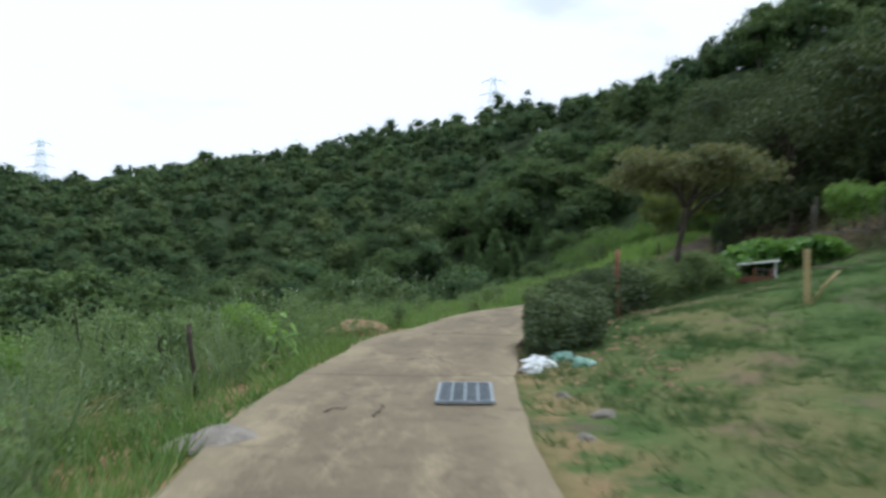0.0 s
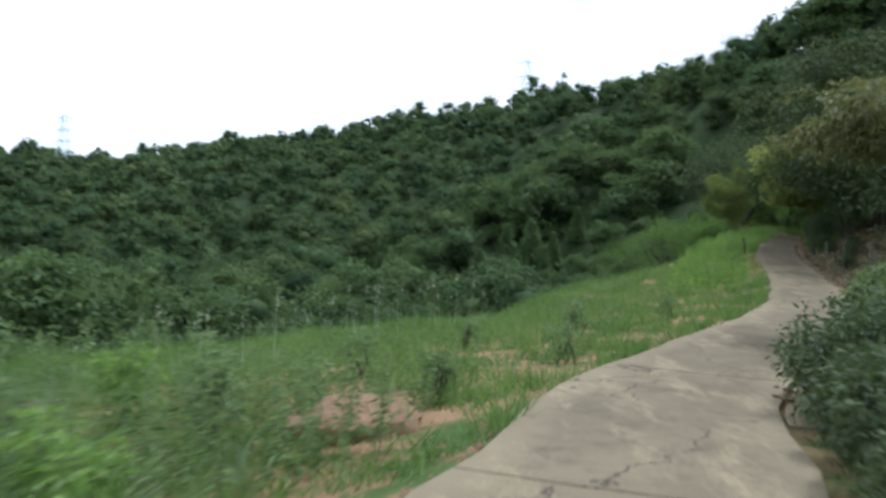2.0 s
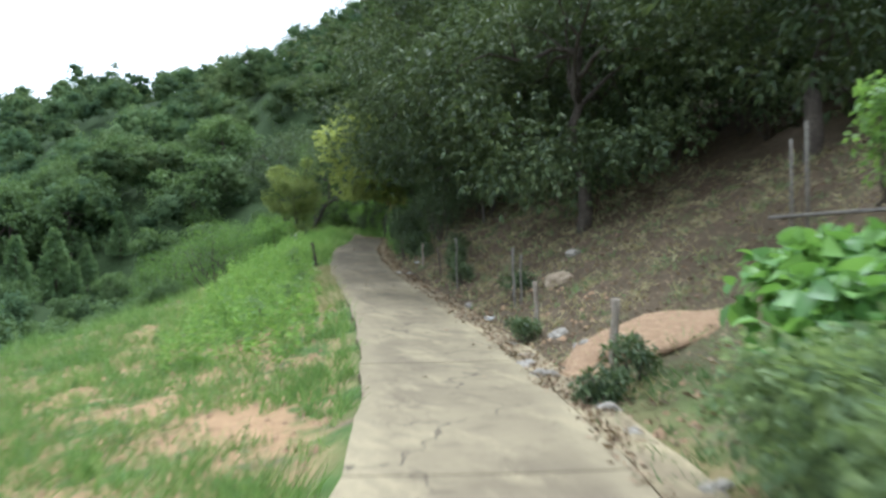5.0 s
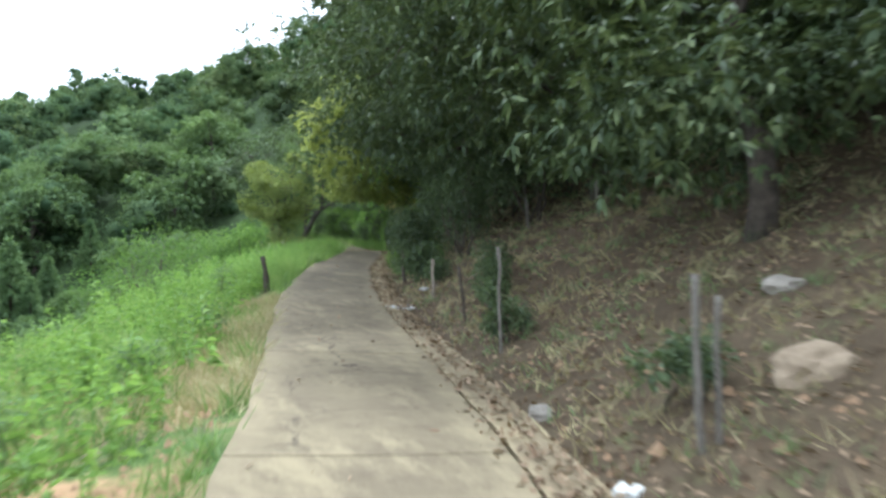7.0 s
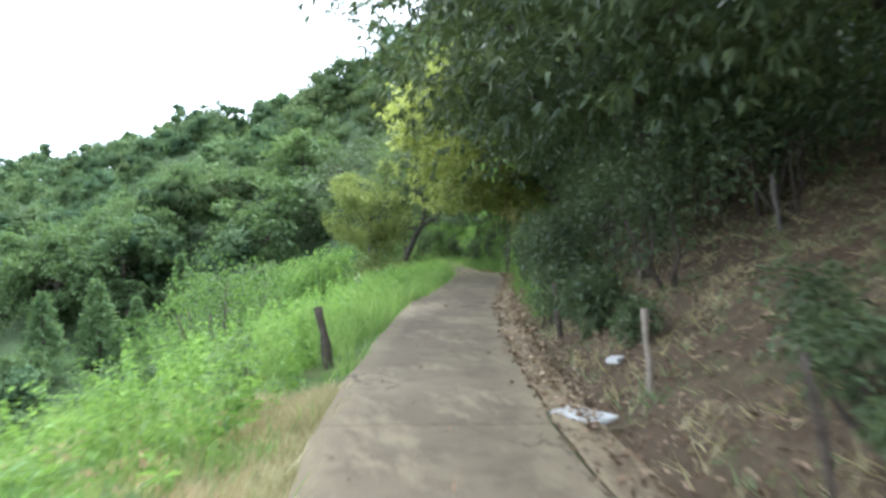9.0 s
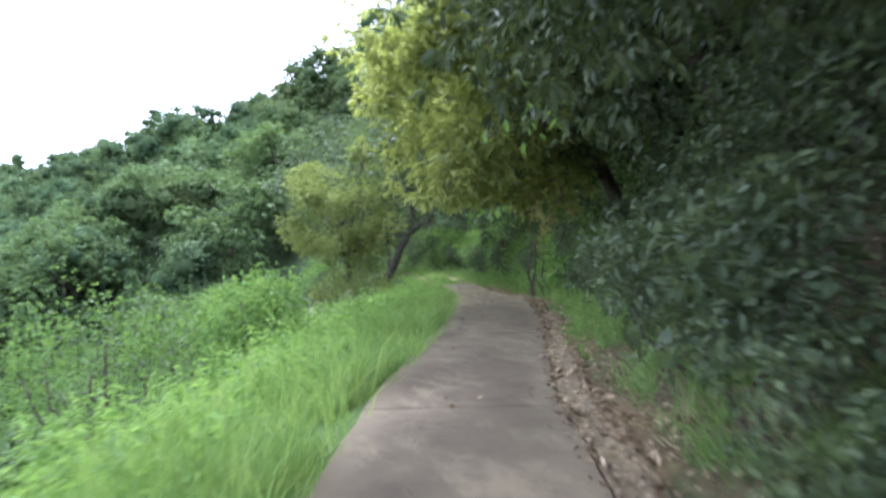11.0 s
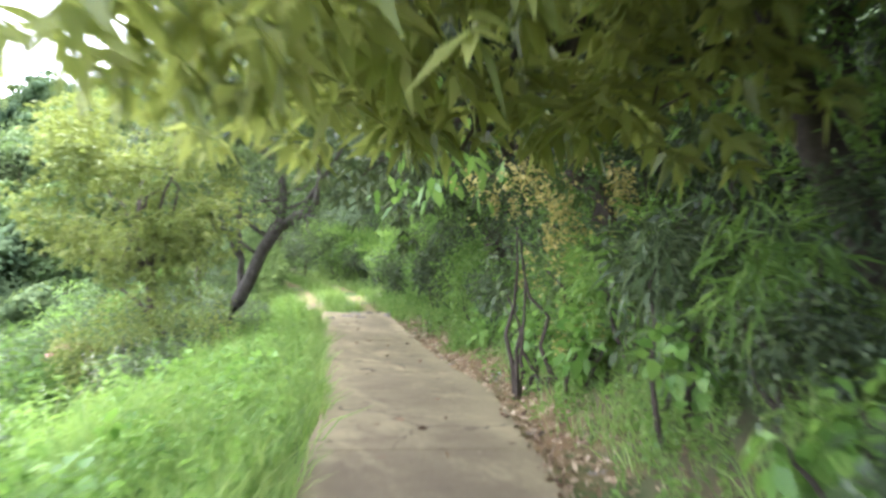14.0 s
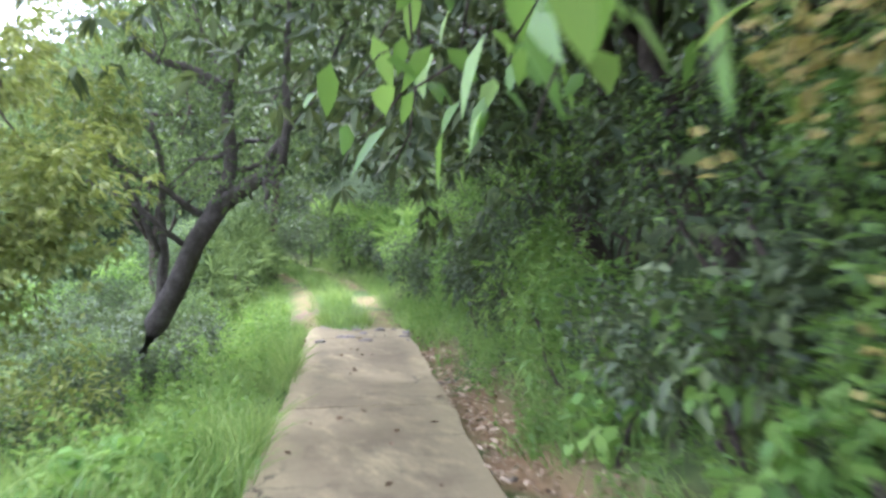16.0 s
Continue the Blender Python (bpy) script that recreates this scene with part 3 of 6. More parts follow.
def build_ground():
    gx, gy = axis_steps(-12, 34, 0.42, 3500, 1.1), axis_steps(-4, 92, 0.42, 3500, 1.1)
    X, Y = np.meshgrid(gx, gy, indexing="ij")
    x, y = X.ravel(), Y.ravel()
    z = ground_height(x, y)
    nx, ny = len(gx), len(gy)
    i, j = np.meshgrid(np.arange(nx - 1), np.arange(ny - 1), indexing="ij")
    q = np.stack([i * ny + j, (i + 1) * ny + j, (i + 1) * ny + j + 1, i * ny + j + 1], -1).reshape(-1, 4)
    me = mesh_from("ground", np.stack([x, y, z], 1), q, M_GROUND)
    yf, zf, d = foot(x, y)
    soil = step01(-d, 0.8, 1.6) * (1 - step01(-d, 5.0, 9.0)) * (1 - step01(yf, 46, 51)) + 0.7 * step01(d, 0.8, 1.2) * (1 - step01(d, 1.5, 2.4)) * (1 - step01(yf, 26, 32)) + 0.5 * step01(yf, 78, 80) * (1 - step01(np.abs(np.abs(d) - 0.75), 0.15, 0.4)) + 0.3 * step01(d, 2.0, 3.0) * (1 - step01(d, 3.5, 6.0)) * (1 - step01(yf, 22, 28))
    litter = step01(d, 0.9, 1.3) * step01(yf, 27, 32) * (1 - step01(d, 14, 22)) * (1 - step01(yf, 54, 60) * step01(d, 1.7, 2.3)) * (1 - 0.8 * step01(yf, 62, 70))
    rim = step01(d, 0.75, 0.95) * (1 - step01(d, 1.35, 1.8)) * step01(yf, 48, 53) * (1 - step01(yf, 77, 79))
    soil, litter = np.maximum(soil, 0.85 * rim), litter * (1 - 0.55 * rim)
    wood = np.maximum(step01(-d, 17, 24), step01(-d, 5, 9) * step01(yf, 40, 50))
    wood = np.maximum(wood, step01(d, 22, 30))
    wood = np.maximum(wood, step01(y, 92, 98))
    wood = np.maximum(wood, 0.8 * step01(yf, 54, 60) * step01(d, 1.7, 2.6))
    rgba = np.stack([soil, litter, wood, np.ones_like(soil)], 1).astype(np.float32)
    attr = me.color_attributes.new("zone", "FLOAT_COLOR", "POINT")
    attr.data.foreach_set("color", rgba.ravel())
    me.polygons.foreach_set("use_smooth", np.ones(len(me.polygons), dtype=bool))
    return tagged(new("ground", me), "hillside ground of grass, orange soil and leaf litter", "ground", kind="structure")


def strip(name, parent, y0, y1, d0, d1, lift, material, thick=0.14, rng=None, ragged=0.0, label=""):
    """One poured slab that follows the road between two lateral lines."""
    n = max(2, int((y1 - y0) / 0.45) + 1)
    ys = np.linspace(y0, y1, n)
    cols = np.linspace(0, 1, 11 if y1 > 79.3 else 9)
    rows = []
    for k, yy in enumerate(ys):
        j = np.clip(np.searchsorted(CURVE[:, 1], yy), 1, len(CURVE) - 1)
        w = (yy - CURVE[j - 1, 1]) / (CURVE[j, 1] - CURVE[j - 1, 1])
        p = CURVE[j - 1] * (1 - w) + CURVE[j] * w
        t = TAN[j - 1] * (1 - w) + TAN[j] * w
        a, b = (d0(yy) if callable(d0) else d0), (d1(yy) if callable(d1) else d1)
        if ragged:
            wave = math.sin(yy * 4.3 + 2) * 0.5 + math.sin(yy * 1.9) * 0.7 + math.sin(yy * 12.7) * 0.3
            a += ragged * (wave if a > 0 else math.sin(yy * 5.1) * 0.5 + math.sin(yy * 2.3 + 1) * 0.7 + math.sin(yy * 11.3) * 0.3)
            b += ragged * (wave if a < 0 else math.sin(yy * 3.7) + math.sin(yy * 9.1) * 0.8)
        for c in cols:
            d = a + (b - a) * c
            z = p[2] - float(camber(yy)) * d + lift + 0.008 * math.sin(yy * 1.3 + d * 2)
            tail = 0.3 * math.sin(c * 11) + 0.22 * math.sin(c * 5 + 2) if k == n - 1 and y1 > 79.3 else 0.0
            rows.append((p[0] + t[1] * d + t[0] * tail, p[1] - t[0] * d + t[1] * tail, z))
    bm = bmesh.new()
    across, along = bm.verts.layers.float.new("across"), bm.verts.layers.float.new("along")
    m = len(cols)
    top = [bm.verts.new(q) for q in rows]
    low = [bm.verts.new((q[0], q[1], q[2] - thick)) for q in rows]
    for i, v in enumerate(top + low):
        v[across] = abs(2 * cols[i % m] - 1)
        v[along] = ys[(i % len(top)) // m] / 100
    for i in range(n - 1):
        for k in range(m - 1):
            bm.faces.new((top[i * m + k], top[i * m + k + 1], top[(i + 1) * m + k + 1], top[(i + 1) * m + k]))
        for k in (0, m - 1):
            q = (top[i * m + k], top[(i + 1) * m + k], low[(i + 1) * m + k], low[i * m + k])
            bm.faces.new(q if k == 0 else q[::-1])
    for i in (0, n - 1):
        for k in range(m - 1):
            q = (top[i * m + k], low[i * m + k], low[i * m + k + 1], top[i * m + k + 1])
            bm.faces.new(q if i == 0 else q[::-1])
    bmesh.ops.recalc_face_normals(bm, faces=bm.faces)
    return part(name, bm, material, parent, label)


def build_road():
    road = thing("road", (0, 0, 0), "narrow pale concrete farm road with joints and stains", "road", kind="structure")
    y = -14.0
    k = 0
    while y < 79.0:
        step = 4.6 + 0.5 * math.sin(k * 2.1)
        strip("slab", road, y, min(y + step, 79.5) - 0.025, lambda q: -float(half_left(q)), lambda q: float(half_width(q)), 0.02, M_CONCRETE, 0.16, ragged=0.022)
        y += step
        k += 1
    apron = thing("road_edge_strip", (0, 0, 0), "cracked concrete strip with leaves in its joint", "kerb strip", kind="structure")
    y = 16.0
    while y < 62:
        step = 3.4 + 0.7 * math.sin(y)
        strip("slab", apron, y, y + step - 0.04, lambda q: float(half_width(q)) + 0.045, lambda q: float(half_width(q)) + 0.46 - 0.1 * float(step01(q, 40, 55)), -0.005, M_APRON, 0.14, ragged=0.022)
        y += step


ground = build_ground()
build_road()


# ---- woods ----
def tri_leaves(p, face, size, rng):
    """Three-cornered leaf pieces that face outwards."""
    n = len(p)
    up = unit(face)
    a = unit(np.cross(up, rng.normal(size=(n, 3))))
    side = np.cross(up, a)
    s = size[:, None]
    v = np.stack([p + a * s * 0.7, p - a * s * 0.4 + side * s * 0.45, p - a * s * 0.4 - side * s * 0.45], 1).reshape(-1, 3)
    return v, np.arange(3 * n).reshape(-1, 3)


def ball(cuts):
    bm = bmesh.new()
    bmesh.ops.create_icosphere(bm, subdivisions=cuts, radius=1.0)
    v = np.array([q.co[:] for q in bm.verts])
    f = np.array([[q.index for q in p.verts] for p in bm.faces])
    bm.free()
    return v, f


CLUMP = ball(1)
TONES = np.array([(1, 1, 1), (1.08, 1.02, 0.98), (0.9, 0.96, 1.0), (1.22, 1.2, 1.06), (0.78, 0.82, 0.84), (1.06, 1.1, 1.0), (1.15, 1.06, 0.96), (0.84, 0.88, 0.9)])


def far_crown(rng, n, radius, height, blobs, leaf, flat=0.78):
    """A far tree: leafy clumps over a domed crown, feathered at the rims. Returns corners, triangles and the way each piece faces."""
    c = unit(rng.normal(size=(blobs, 3)) + [0, 0, 0.35]) * rng.uniform(0.35, 0.7, (blobs, 1)) * [radius, radius, height * 0.5]
    c[:, 2] += height * 0.48
    br = rng.uniform(0.3, 0.5, blobs) * radius
    sv, sf = CLUMP
    core = c[:, None] + sv[None] * (br * 0.5)[:, None, None] * [1, 1, flat] * rng.uniform(0.7, 1.2, (blobs, len(sv), 1))
    tri = (np.arange(blobs) * len(sv))[:, None, None] + sf[None]
    i = rng.integers(0, blobs, n)
    o = unit(rng.normal(size=(n, 3)) + [0, 0, 0.3])
    p = c[i] + o * br[i][:, None] * np.clip(rng.normal(0.88, 0.2, (n, 1)), 0.3, 1.4) * [1, 1, flat]
    lv, lf = tri_leaves(p, o + rng.normal(size=(n, 3)) * 0.6 + [0, 0, 0.25], leaf * rng.uniform(0.6, 1.3, n), rng)
    dome = unit((p - [0, 0, height * 0.35]) / [radius, radius, height * 0.5])
    face = unit(o * 0.75 + dome * 0.6 + rng.normal(size=(n, 3)) * 0.28 + [0, 0, 0.1])
    v, f = join((core.reshape(-1, 3), tri.reshape(-1, 3)), (lv, lf))
    return v, f, np.concatenate([np.tile(unit(sv), (blobs, 1)), np.repeat(face, 3, 0)])


def build_far_woods():
    rng = np.random.default_rng(11)
    pts = []
    for r0, r1, gap in ((46, 100, 5.6), (100, 150, 6.2), (150, 210, 7.0), (210, 416, 9.0)):
        r = r0
        while r < r1:
            n = int(np.radians(74) * r / gap)
            b = np.radians(np.linspace(-39, 35, n) + rng.normal(size=n) * 12 * gap / r)
            rr = r + rng.normal(size=n) * gap * 0.3
            pts.append(np.stack([rr * np.sin(b), rr * np.cos(b)], 1))
            r += gap * 0.9
    for back in (1.0, 8.0, 15.0):
        b = np.arange(3.0, 34.0, 1.5) + rng.normal(size=21) * 0.4
        rr = np.interp(b, BEARING, REACH) - back + rng.normal(size=21)
        pts.append(np.stack([rr * np.sin(np.radians(b)), rr * np.cos(np.radians(b))], 1))
    pts = np.concatenate(pts)
    yf, zf, d = foot(pts[:, 0], pts[:, 1])
    keep = (d < -24) | ((d < -13) & (yf > 50)) | (d > 15) | ((yf > 88) & (np.abs(d) > 7)) | (pts[:, 1] > 99)
    b = np.degrees(np.arctan2(pts[:, 0], pts[:, 1]))
    r = np.hypot(pts[:, 0], pts[:, 1])
    edge = np.interp(b, BEARING, REACH)
    keep &= r < edge + 14
    keep |= (d < -16) & (yf > 38)
    keep &= ~((pts[:, 0] > 1) & (pts[:, 0] < 14) & (pts[:, 1] > 92) & (pts[:, 1] < 106))
    young = ((pts[:, 0] > -2) & (pts[:, 0] < 15) & (pts[:, 1] > 66) & (pts[:, 1] < 106)) | ((d > -24) & (d < 0) & (yf < 52))
    pts, r, edge, young = pts[keep], r[keep], edge[keep], young[keep]
    z = ground_height(pts[:, 0], pts[:, 1])
    vs, fs, tones, faces, base = [], [], [], [], 0
    seen = np.min([np.hypot(pts[:, 0] - x, pts[:, 1] - y) for x, y in ((0, 0), (9, 31), (15, 50), (22, 65))], axis=0)
    for k in range(len(pts)):
        small = rng.random() < 0.3
        h = rng.uniform(5.0, 7.0) if small else rng.uniform(7.0, 10.5)
        h = h * 0.5 if young[k] else h
        rad = h * rng.uniform(0.33, 0.46)
        if r[k] > 215:
            h, rad = h * rng.uniform(0.9, 1.4), rad * 1.25
        if r[k] > edge[k] - 12 and rng.random() < 0.45:
            h, rad = h * rng.uniform(1.1, 1.4), rad * 0.6
        n, leaf = next(q[1:] for q in ((62, 2600, 0.22), (100, 1500, 0.29), (150, 760, 0.38), (205, 420, 0.5), (999, 230, 0.7)) if seen[k] < q[0])
        v, f, face = far_crown(rng, n, rad, h * 0.95, int(rng.integers(11, 18)), leaf)
        faces.append(face)
        vs.append(v + [pts[k, 0], pts[k, 1], z[k] - h * 0.12])
        fs.append(f + base)
        tones.append(np.tile(np.append(TONES[rng.integers(0, len(TONES))] * rng.uniform(0.85, 1.15), 1.0), (len(v), 1)))
        base += len(v)
    ob = mesh_part("far_woods", np.concatenate(vs), np.concatenate(fs), L_FAR)
    attr = ob.data.color_attributes.new("tone", "FLOAT_COLOR", "POINT")
    attr.data.foreach_set("color", np.concatenate(tones).astype(np.float32).ravel())
    ob.data.polygons.foreach_set("use_smooth", np.ones(len(ob.data.polygons), dtype=bool))
    soft = ob.data.attributes.new("custom_normal", "FLOAT_VECTOR", "POINT")
    soft.data.foreach_set("vector", np.concatenate(faces).astype(np.float32).ravel())
    tagged(ob, "dark green broadleaf woods covering the far hillside", "woods", kind="stuff")


build_far_woods()


# ---- trees, shrubs and weeds ----
def open_air(p):
    """Keeps the way over the road clear: true where a leaf may hang."""
    xc, zc = np.interp(p[:, 1], CURVE[:, 1], CURVE[:, 0]), np.interp(p[:, 1], CURVE[:, 1], CURVE[:, 2])
    return (np.abs(p[:, 0] - xc) * 0.93 > np.where(p[:, 1] < 40, 1.15, 1.4)) | (p[:, 2] - zc > np.where(p[:, 1] > 66.8, 1.8, 2.2)) | (p[:, 1] > 80)


def sprays(rng, c, out, per, length, width, droop=0.35):
    """Whorls of long leaves round twig ends."""
    n = len(c)
    p = np.repeat(c, per, 0)
    ax = rng.normal(size=(n * per, 3)) * [1, 1, 0.45] + np.repeat(unit(out), per, 0) * 0.7 + [0, 0, -droop]
    return p + rng.normal(size=p.shape) * 0.02, ax, length * rng.uniform(0.65, 1.2, n * per), width * rng.uniform(0.75, 1.2, n * per)


def make_tree(name, label, category, base, height, radius, low, leaf_mat, bark, twigs, per, length, width, seed, reach=(0, 0), clumps=34, group="", limbs=7, trunk_r=None, flat=0.6, droop=0.35, burs=0, forks=3):
    """A tree: tapered trunk, limbs that fork towards leaf clumps, and a crown of single leaves."""
    rng = np.random.default_rng(seed)
    base = np.asarray(base, float)
    ob = thing(name, base, label, category, group)
    tr = trunk_r or height * 0.02
    top = np.array([reach[0] * 0.35, reach[1] * 0.35, height * 0.62])
    stem = bent((0, 0, -0.3), top, rng, 0.06, 9)
    mesh_part("trunk", *tube(stem, np.linspace(tr * 1.25, tr * 0.5, 9), 9), bark, ob)
    mid = np.array([reach[0], reach[1], (height + low) / 2])
    c = unit(rng.normal(size=(clumps, 3))) * rng.uniform(0.3, 0.95, (clumps, 1)) ** 0.7
    c = mid + c * [radius, radius, (height - low) / 2]
    order = np.argsort(np.arctan2(c[:, 1], c[:, 0]))
    for k in range(limbs):
        tip = c[order[int((k + 0.5) * clumps / limbs)]]
        j = int(rng.integers(forks, 9))
        line = bent(stem[j], tip, rng, 0.09, 7, 0.06)
        limb = mesh_part("limb", *tube(line, np.linspace(tr * 0.5, tr * 0.08, 7), 6), bark, ob)
        for q in range(3):
            a = line[int(rng.integers(2, 6))]
            near = c[np.argsort(np.linalg.norm(c - a, axis=1))[int(rng.integers(0, 4))]]
            mesh_part("branch", *tube(bent(a, near, rng, 0.1, 5, 0.05), np.linspace(tr * 0.22, tr * 0.05, 5), 5), bark, limb)
    i = rng.integers(0, clumps, twigs)
    o = unit(rng.normal(size=(twigs, 3)) + [0, 0, 0.2])
    size = rng.uniform(0.26, 0.42, clumps) * radius
    t = c[i] + o * (size[i] * rng.uniform(0.35, 1.1, twigs))[:, None] * [1, 1, flat]
    out = o + (t - mid) / radius * 0.6
    p, ax, ln, wd = sprays(rng, t, out, per, length, width, droop)
    ok = open_air(p + base)
    crown = mesh_part("crown", *leaves(p[ok], ax[ok], ln[ok], wd[ok], rng, 0.12, 0.22), leaf_mat, ob)
    outer = np.argsort(-np.linalg.norm(t - mid, axis=1))[:burs * 12:12] if burs else []
    for q in outer:
        if open_air(t[q:q + 1] + base)[0]:
            bur = new("bur", BUR)
            bur.parent = crown
            bur.location = t[q] - [0, 0, 0.06]
            tagged(bur, "spiny pale green chestnut bur")
    return ob


def make_shrub(name, label, category, base, height, radius, leaf_mat, bark, n, length, width, seed, group="", stems=4, clumps=16, flat=0.8, droop=0.2, broad=False, check=True):
    """A shrub: a few stems and a loose mound of leaves."""
    rng = np.random.default_rng(seed)
    base = np.asarray(base, float)
    ob = thing(name, base, label, category, group)
    c = unit(rng.normal(size=(clumps, 3)) + [0, 0, 0.3]) * rng.uniform(0.35, 0.8, (clumps, 1)) * [radius, radius, height * 0.5]
    c[:, 2] += height * 0.5
    for k in range(stems):
        tip = c[k * clumps // stems]
        mesh_part("stem", *tube(bent((rng.normal() * 0.08, rng.normal() * 0.08, -0.15), tip, rng, 0.1, 6), np.linspace(0.028, 0.008, 6) * max(1, height / 2), 5), bark, ob)
    i = rng.integers(0, clumps, n)
    o = unit(rng.normal(size=(n, 3)) + [0, 0, 0.25])
    size = rng.uniform(0.3, 0.5, clumps) * radius
    p = c[i] + o * (size[i] * rng.uniform(0.45, 1.1, n))[:, None] * [1, 1, flat]
    p[:, 2] = np.maximum(p[:, 2], 0.03)
    ax = o + rng.normal(size=(n, 3)) * 0.6 + [0, 0, -droop]
    if check:
        ok = open_air(p + base)
        p, ax = p[ok], ax[ok]
    ln = length * rng.uniform(0.6, 1.25, len(p))
    wd = width * rng.uniform(0.7, 1.25, len(p))
    make = broad_leaves if broad else leaves
    mesh_part("foliage", *make(p, ax, ln, wd, rng), leaf_mat, ob)
    return ob


def fresh(ob, place, turn, scale):
    """A copy of a plant at another place, turned and grown."""
    c = copy_thing(ob, pose(*place, 0, 0, turn))
    c.scale = (scale, scale, scale)
    return c


def bur_mesh():
    rng = np.random.default_rng(99)
    o = unit(rng.normal(size=(150, 3)))
    return mesh_from("bur", *leaves(o * 0.015, o + rng.normal(size=o.shape) * 0.2, 0.04, 0.008, rng, 0.1, 0.0), L_BUR)


BUR = bur_mesh()

# chestnuts along the bank
CHEST = "broad chestnut tree with long drooping dark green leaves"
for k, (x, y, h, r, low, rx, ry, tw, ln, bur) in enumerate((
        (16.9, 38.8, 7.5, 4.3, 0.5, 0.4, 0.6, 5200, 0.2, 10), (20.6, 46.8, 8.4, 4.7, 0.5, -3.0, 0.2, 6000, 0.2, 16), (25.6, 58.2, 8.4, 4.6, 0.8, -1.2, 0.0, 2400, 0.28, 0),
        (20.2, 51.6, 8.8, 4.4, 1.2, -1.4, 0.2, 5200, 0.2, 16), (22.0, 57.0, 8.6, 4.3, 1.0, -0.6, 0.3, 4200, 0.2, 8), (18.6, 33.4, 7.2, 4.0, 1.4, 0.6, 0.0, 1800, 0.27, 0),
        (22.6, 38.5, 8.5, 4.6, 1.3, 0.0, 0.0, 2200, 0.28, 0), (20.6, 42.6, 8.4, 4.6, 1.3, -0.3, 0.0, 3600, 0.22, 6), (24.6, 47.5, 8.8, 4.8, 1.2, 0.0, 0.0, 2200, 0.3, 0),
        (26.6, 53.5, 8.6, 4.6, 2.0, 0.0, 0.0, 1400, 0.3, 0), (28.2, 60.5, 8.2, 4.4, 1.5, -0.8, 0.0, 1500, 0.3, 0), (23.2, 30.5, 8.0, 4.2, 2.4, 0.0, 0.0, 1300, 0.3, 0),
        (27.4, 65.2, 8.4, 4.6, 0.8, -1.2, 0.0, 2600, 0.26, 0), (27.8, 73.8, 8.2, 4.4, 0.8, -1.4, 0.0, 2600, 0.26, 0))):
    make_tree("chestnut_tree", CHEST, "tree", (x, y, float(ground_height(x, y)[0])), h, r, low, L_CHESTNUT, M_BARK, int(tw * 0.88), 6, ln, ln * 0.34, 100 + k, (rx, ry), 44, "chestnuts on the bank", trunk_r=0.16, burs=bur)
x, y = 24.3, 62.4
make_tree("chestnut_tree", "olive-yellow chestnut tree reaching over the concrete road", "tree", (x, y, float(ground_height(x, y)[0])), 6.0, 2.6, 0.5, L_OLIVE, M_BARK, 3000, 7, 0.22, 0.075, 131, (-3.6, -0.4), 44, "chestnuts on the bank", trunk_r=0.15)
x, y = 23.6, 60.0
make_tree("chestnut_tree", CHEST, "tree", (x, y, float(ground_height(x, y)[0])), 6.6, 2.9, 0.4, L_CHESTNUT, M_BARK, 3200, 6, 0.2, 0.07, 130, (-0.5, 0.0), 40, "chestnuts on the bank", trunk_r=0.13)
# the last three are crowns added high over the thicket to darken it
for k, (x, y, h, rx) in enumerate(((25.2, 66.0, 6.6, -2.2), (27.2, 71.2, 7.6, -1.6), (25.4, 60.4, 8.4, -0.2), (27.4, 63.4, 8.0, -0.6))):
    make_tree("chestnut_tree", CHEST if k else "olive-yellow chestnut tree reaching over the concrete road", "tree", (x, y, float(ground_height(x, y)[0])), h, 3.4, 3.0, L_CHESTNUT if k else L_OLIVE, M_BARK, 3000, 6, 0.2, 0.07, 135 + k, (rx, 0.0), 36, "chestnuts on the bank", trunk_r=0.14)
x, y = 28.0, 69.5
make_tree("broadleaf_tree", "dark broadleaf tree standing behind the thicket", "tree", (x, y, float(ground_height(x, y)[0])), 7.0, 3.8, 0.8, L_CHESTNUT, M_BARK, 2300, 6, 0.2, 0.08, 132, (-0.6, 0.0), 36, trunk_r=0.14)
for k, (y, d, h, r, low) in enumerate(((84.5, -4.2, 8.5, 3.8, 3.0), (90.0, -1.0, 9.0, 4.2, 3.2), (81.5, 4.6, 8.0, 3.6, 2.4))):
    c = spot(y, d)
    make_tree("broadleaf_tree", "dark broadleaf tree overhanging the end of the track", "tree", c, h, r, low, L_HEDGE, M_BARK, 2300, 6, 0.19, 0.085, 180 + k, (0.0, 0.0), 36, trunk_r=0.13)
x, y = 30.5, 78.5
make_tree("broadleaf_tree", "dark broadleaf tree standing behind the thicket", "tree", (x, y, float(ground_height(x, y)[0])), 7.4, 4.2, 0.6, L_HEDGE, M_BARK, 3000, 6, 0.17, 0.07, 133, (-1.4, 0.0), 36, trunk_r=0.14)
x, y = 32.0, 90.5
make_tree("broadleaf_tree", "dark broadleaf tree overhanging the end of the track", "tree", (x, y, float(ground_height(x, y)[0])), 8.0, 4.6, 0.4, L_HEDGE, M_BARK, 3000, 6, 0.2, 0.09, 134, (-1.2, 0.0), 40, trunk_r=0.15)

# a flat-topped tree in the hedge that reaches over the road
x, y = 6.2, 20.55
make_tree("flat_topped_tree", "small flat-topped tree with dusty olive leaves", "tree", (x, y, float(ground_height(x, y)[0])), 3.85, 2.15, 2.95, L_DUSTY, M_BARK, 2600, 5, 0.14, 0.055, 139, (0.1, 0.2), 46, limbs=8, trunk_r=0.1, flat=0.35, droop=0.45, forks=7)

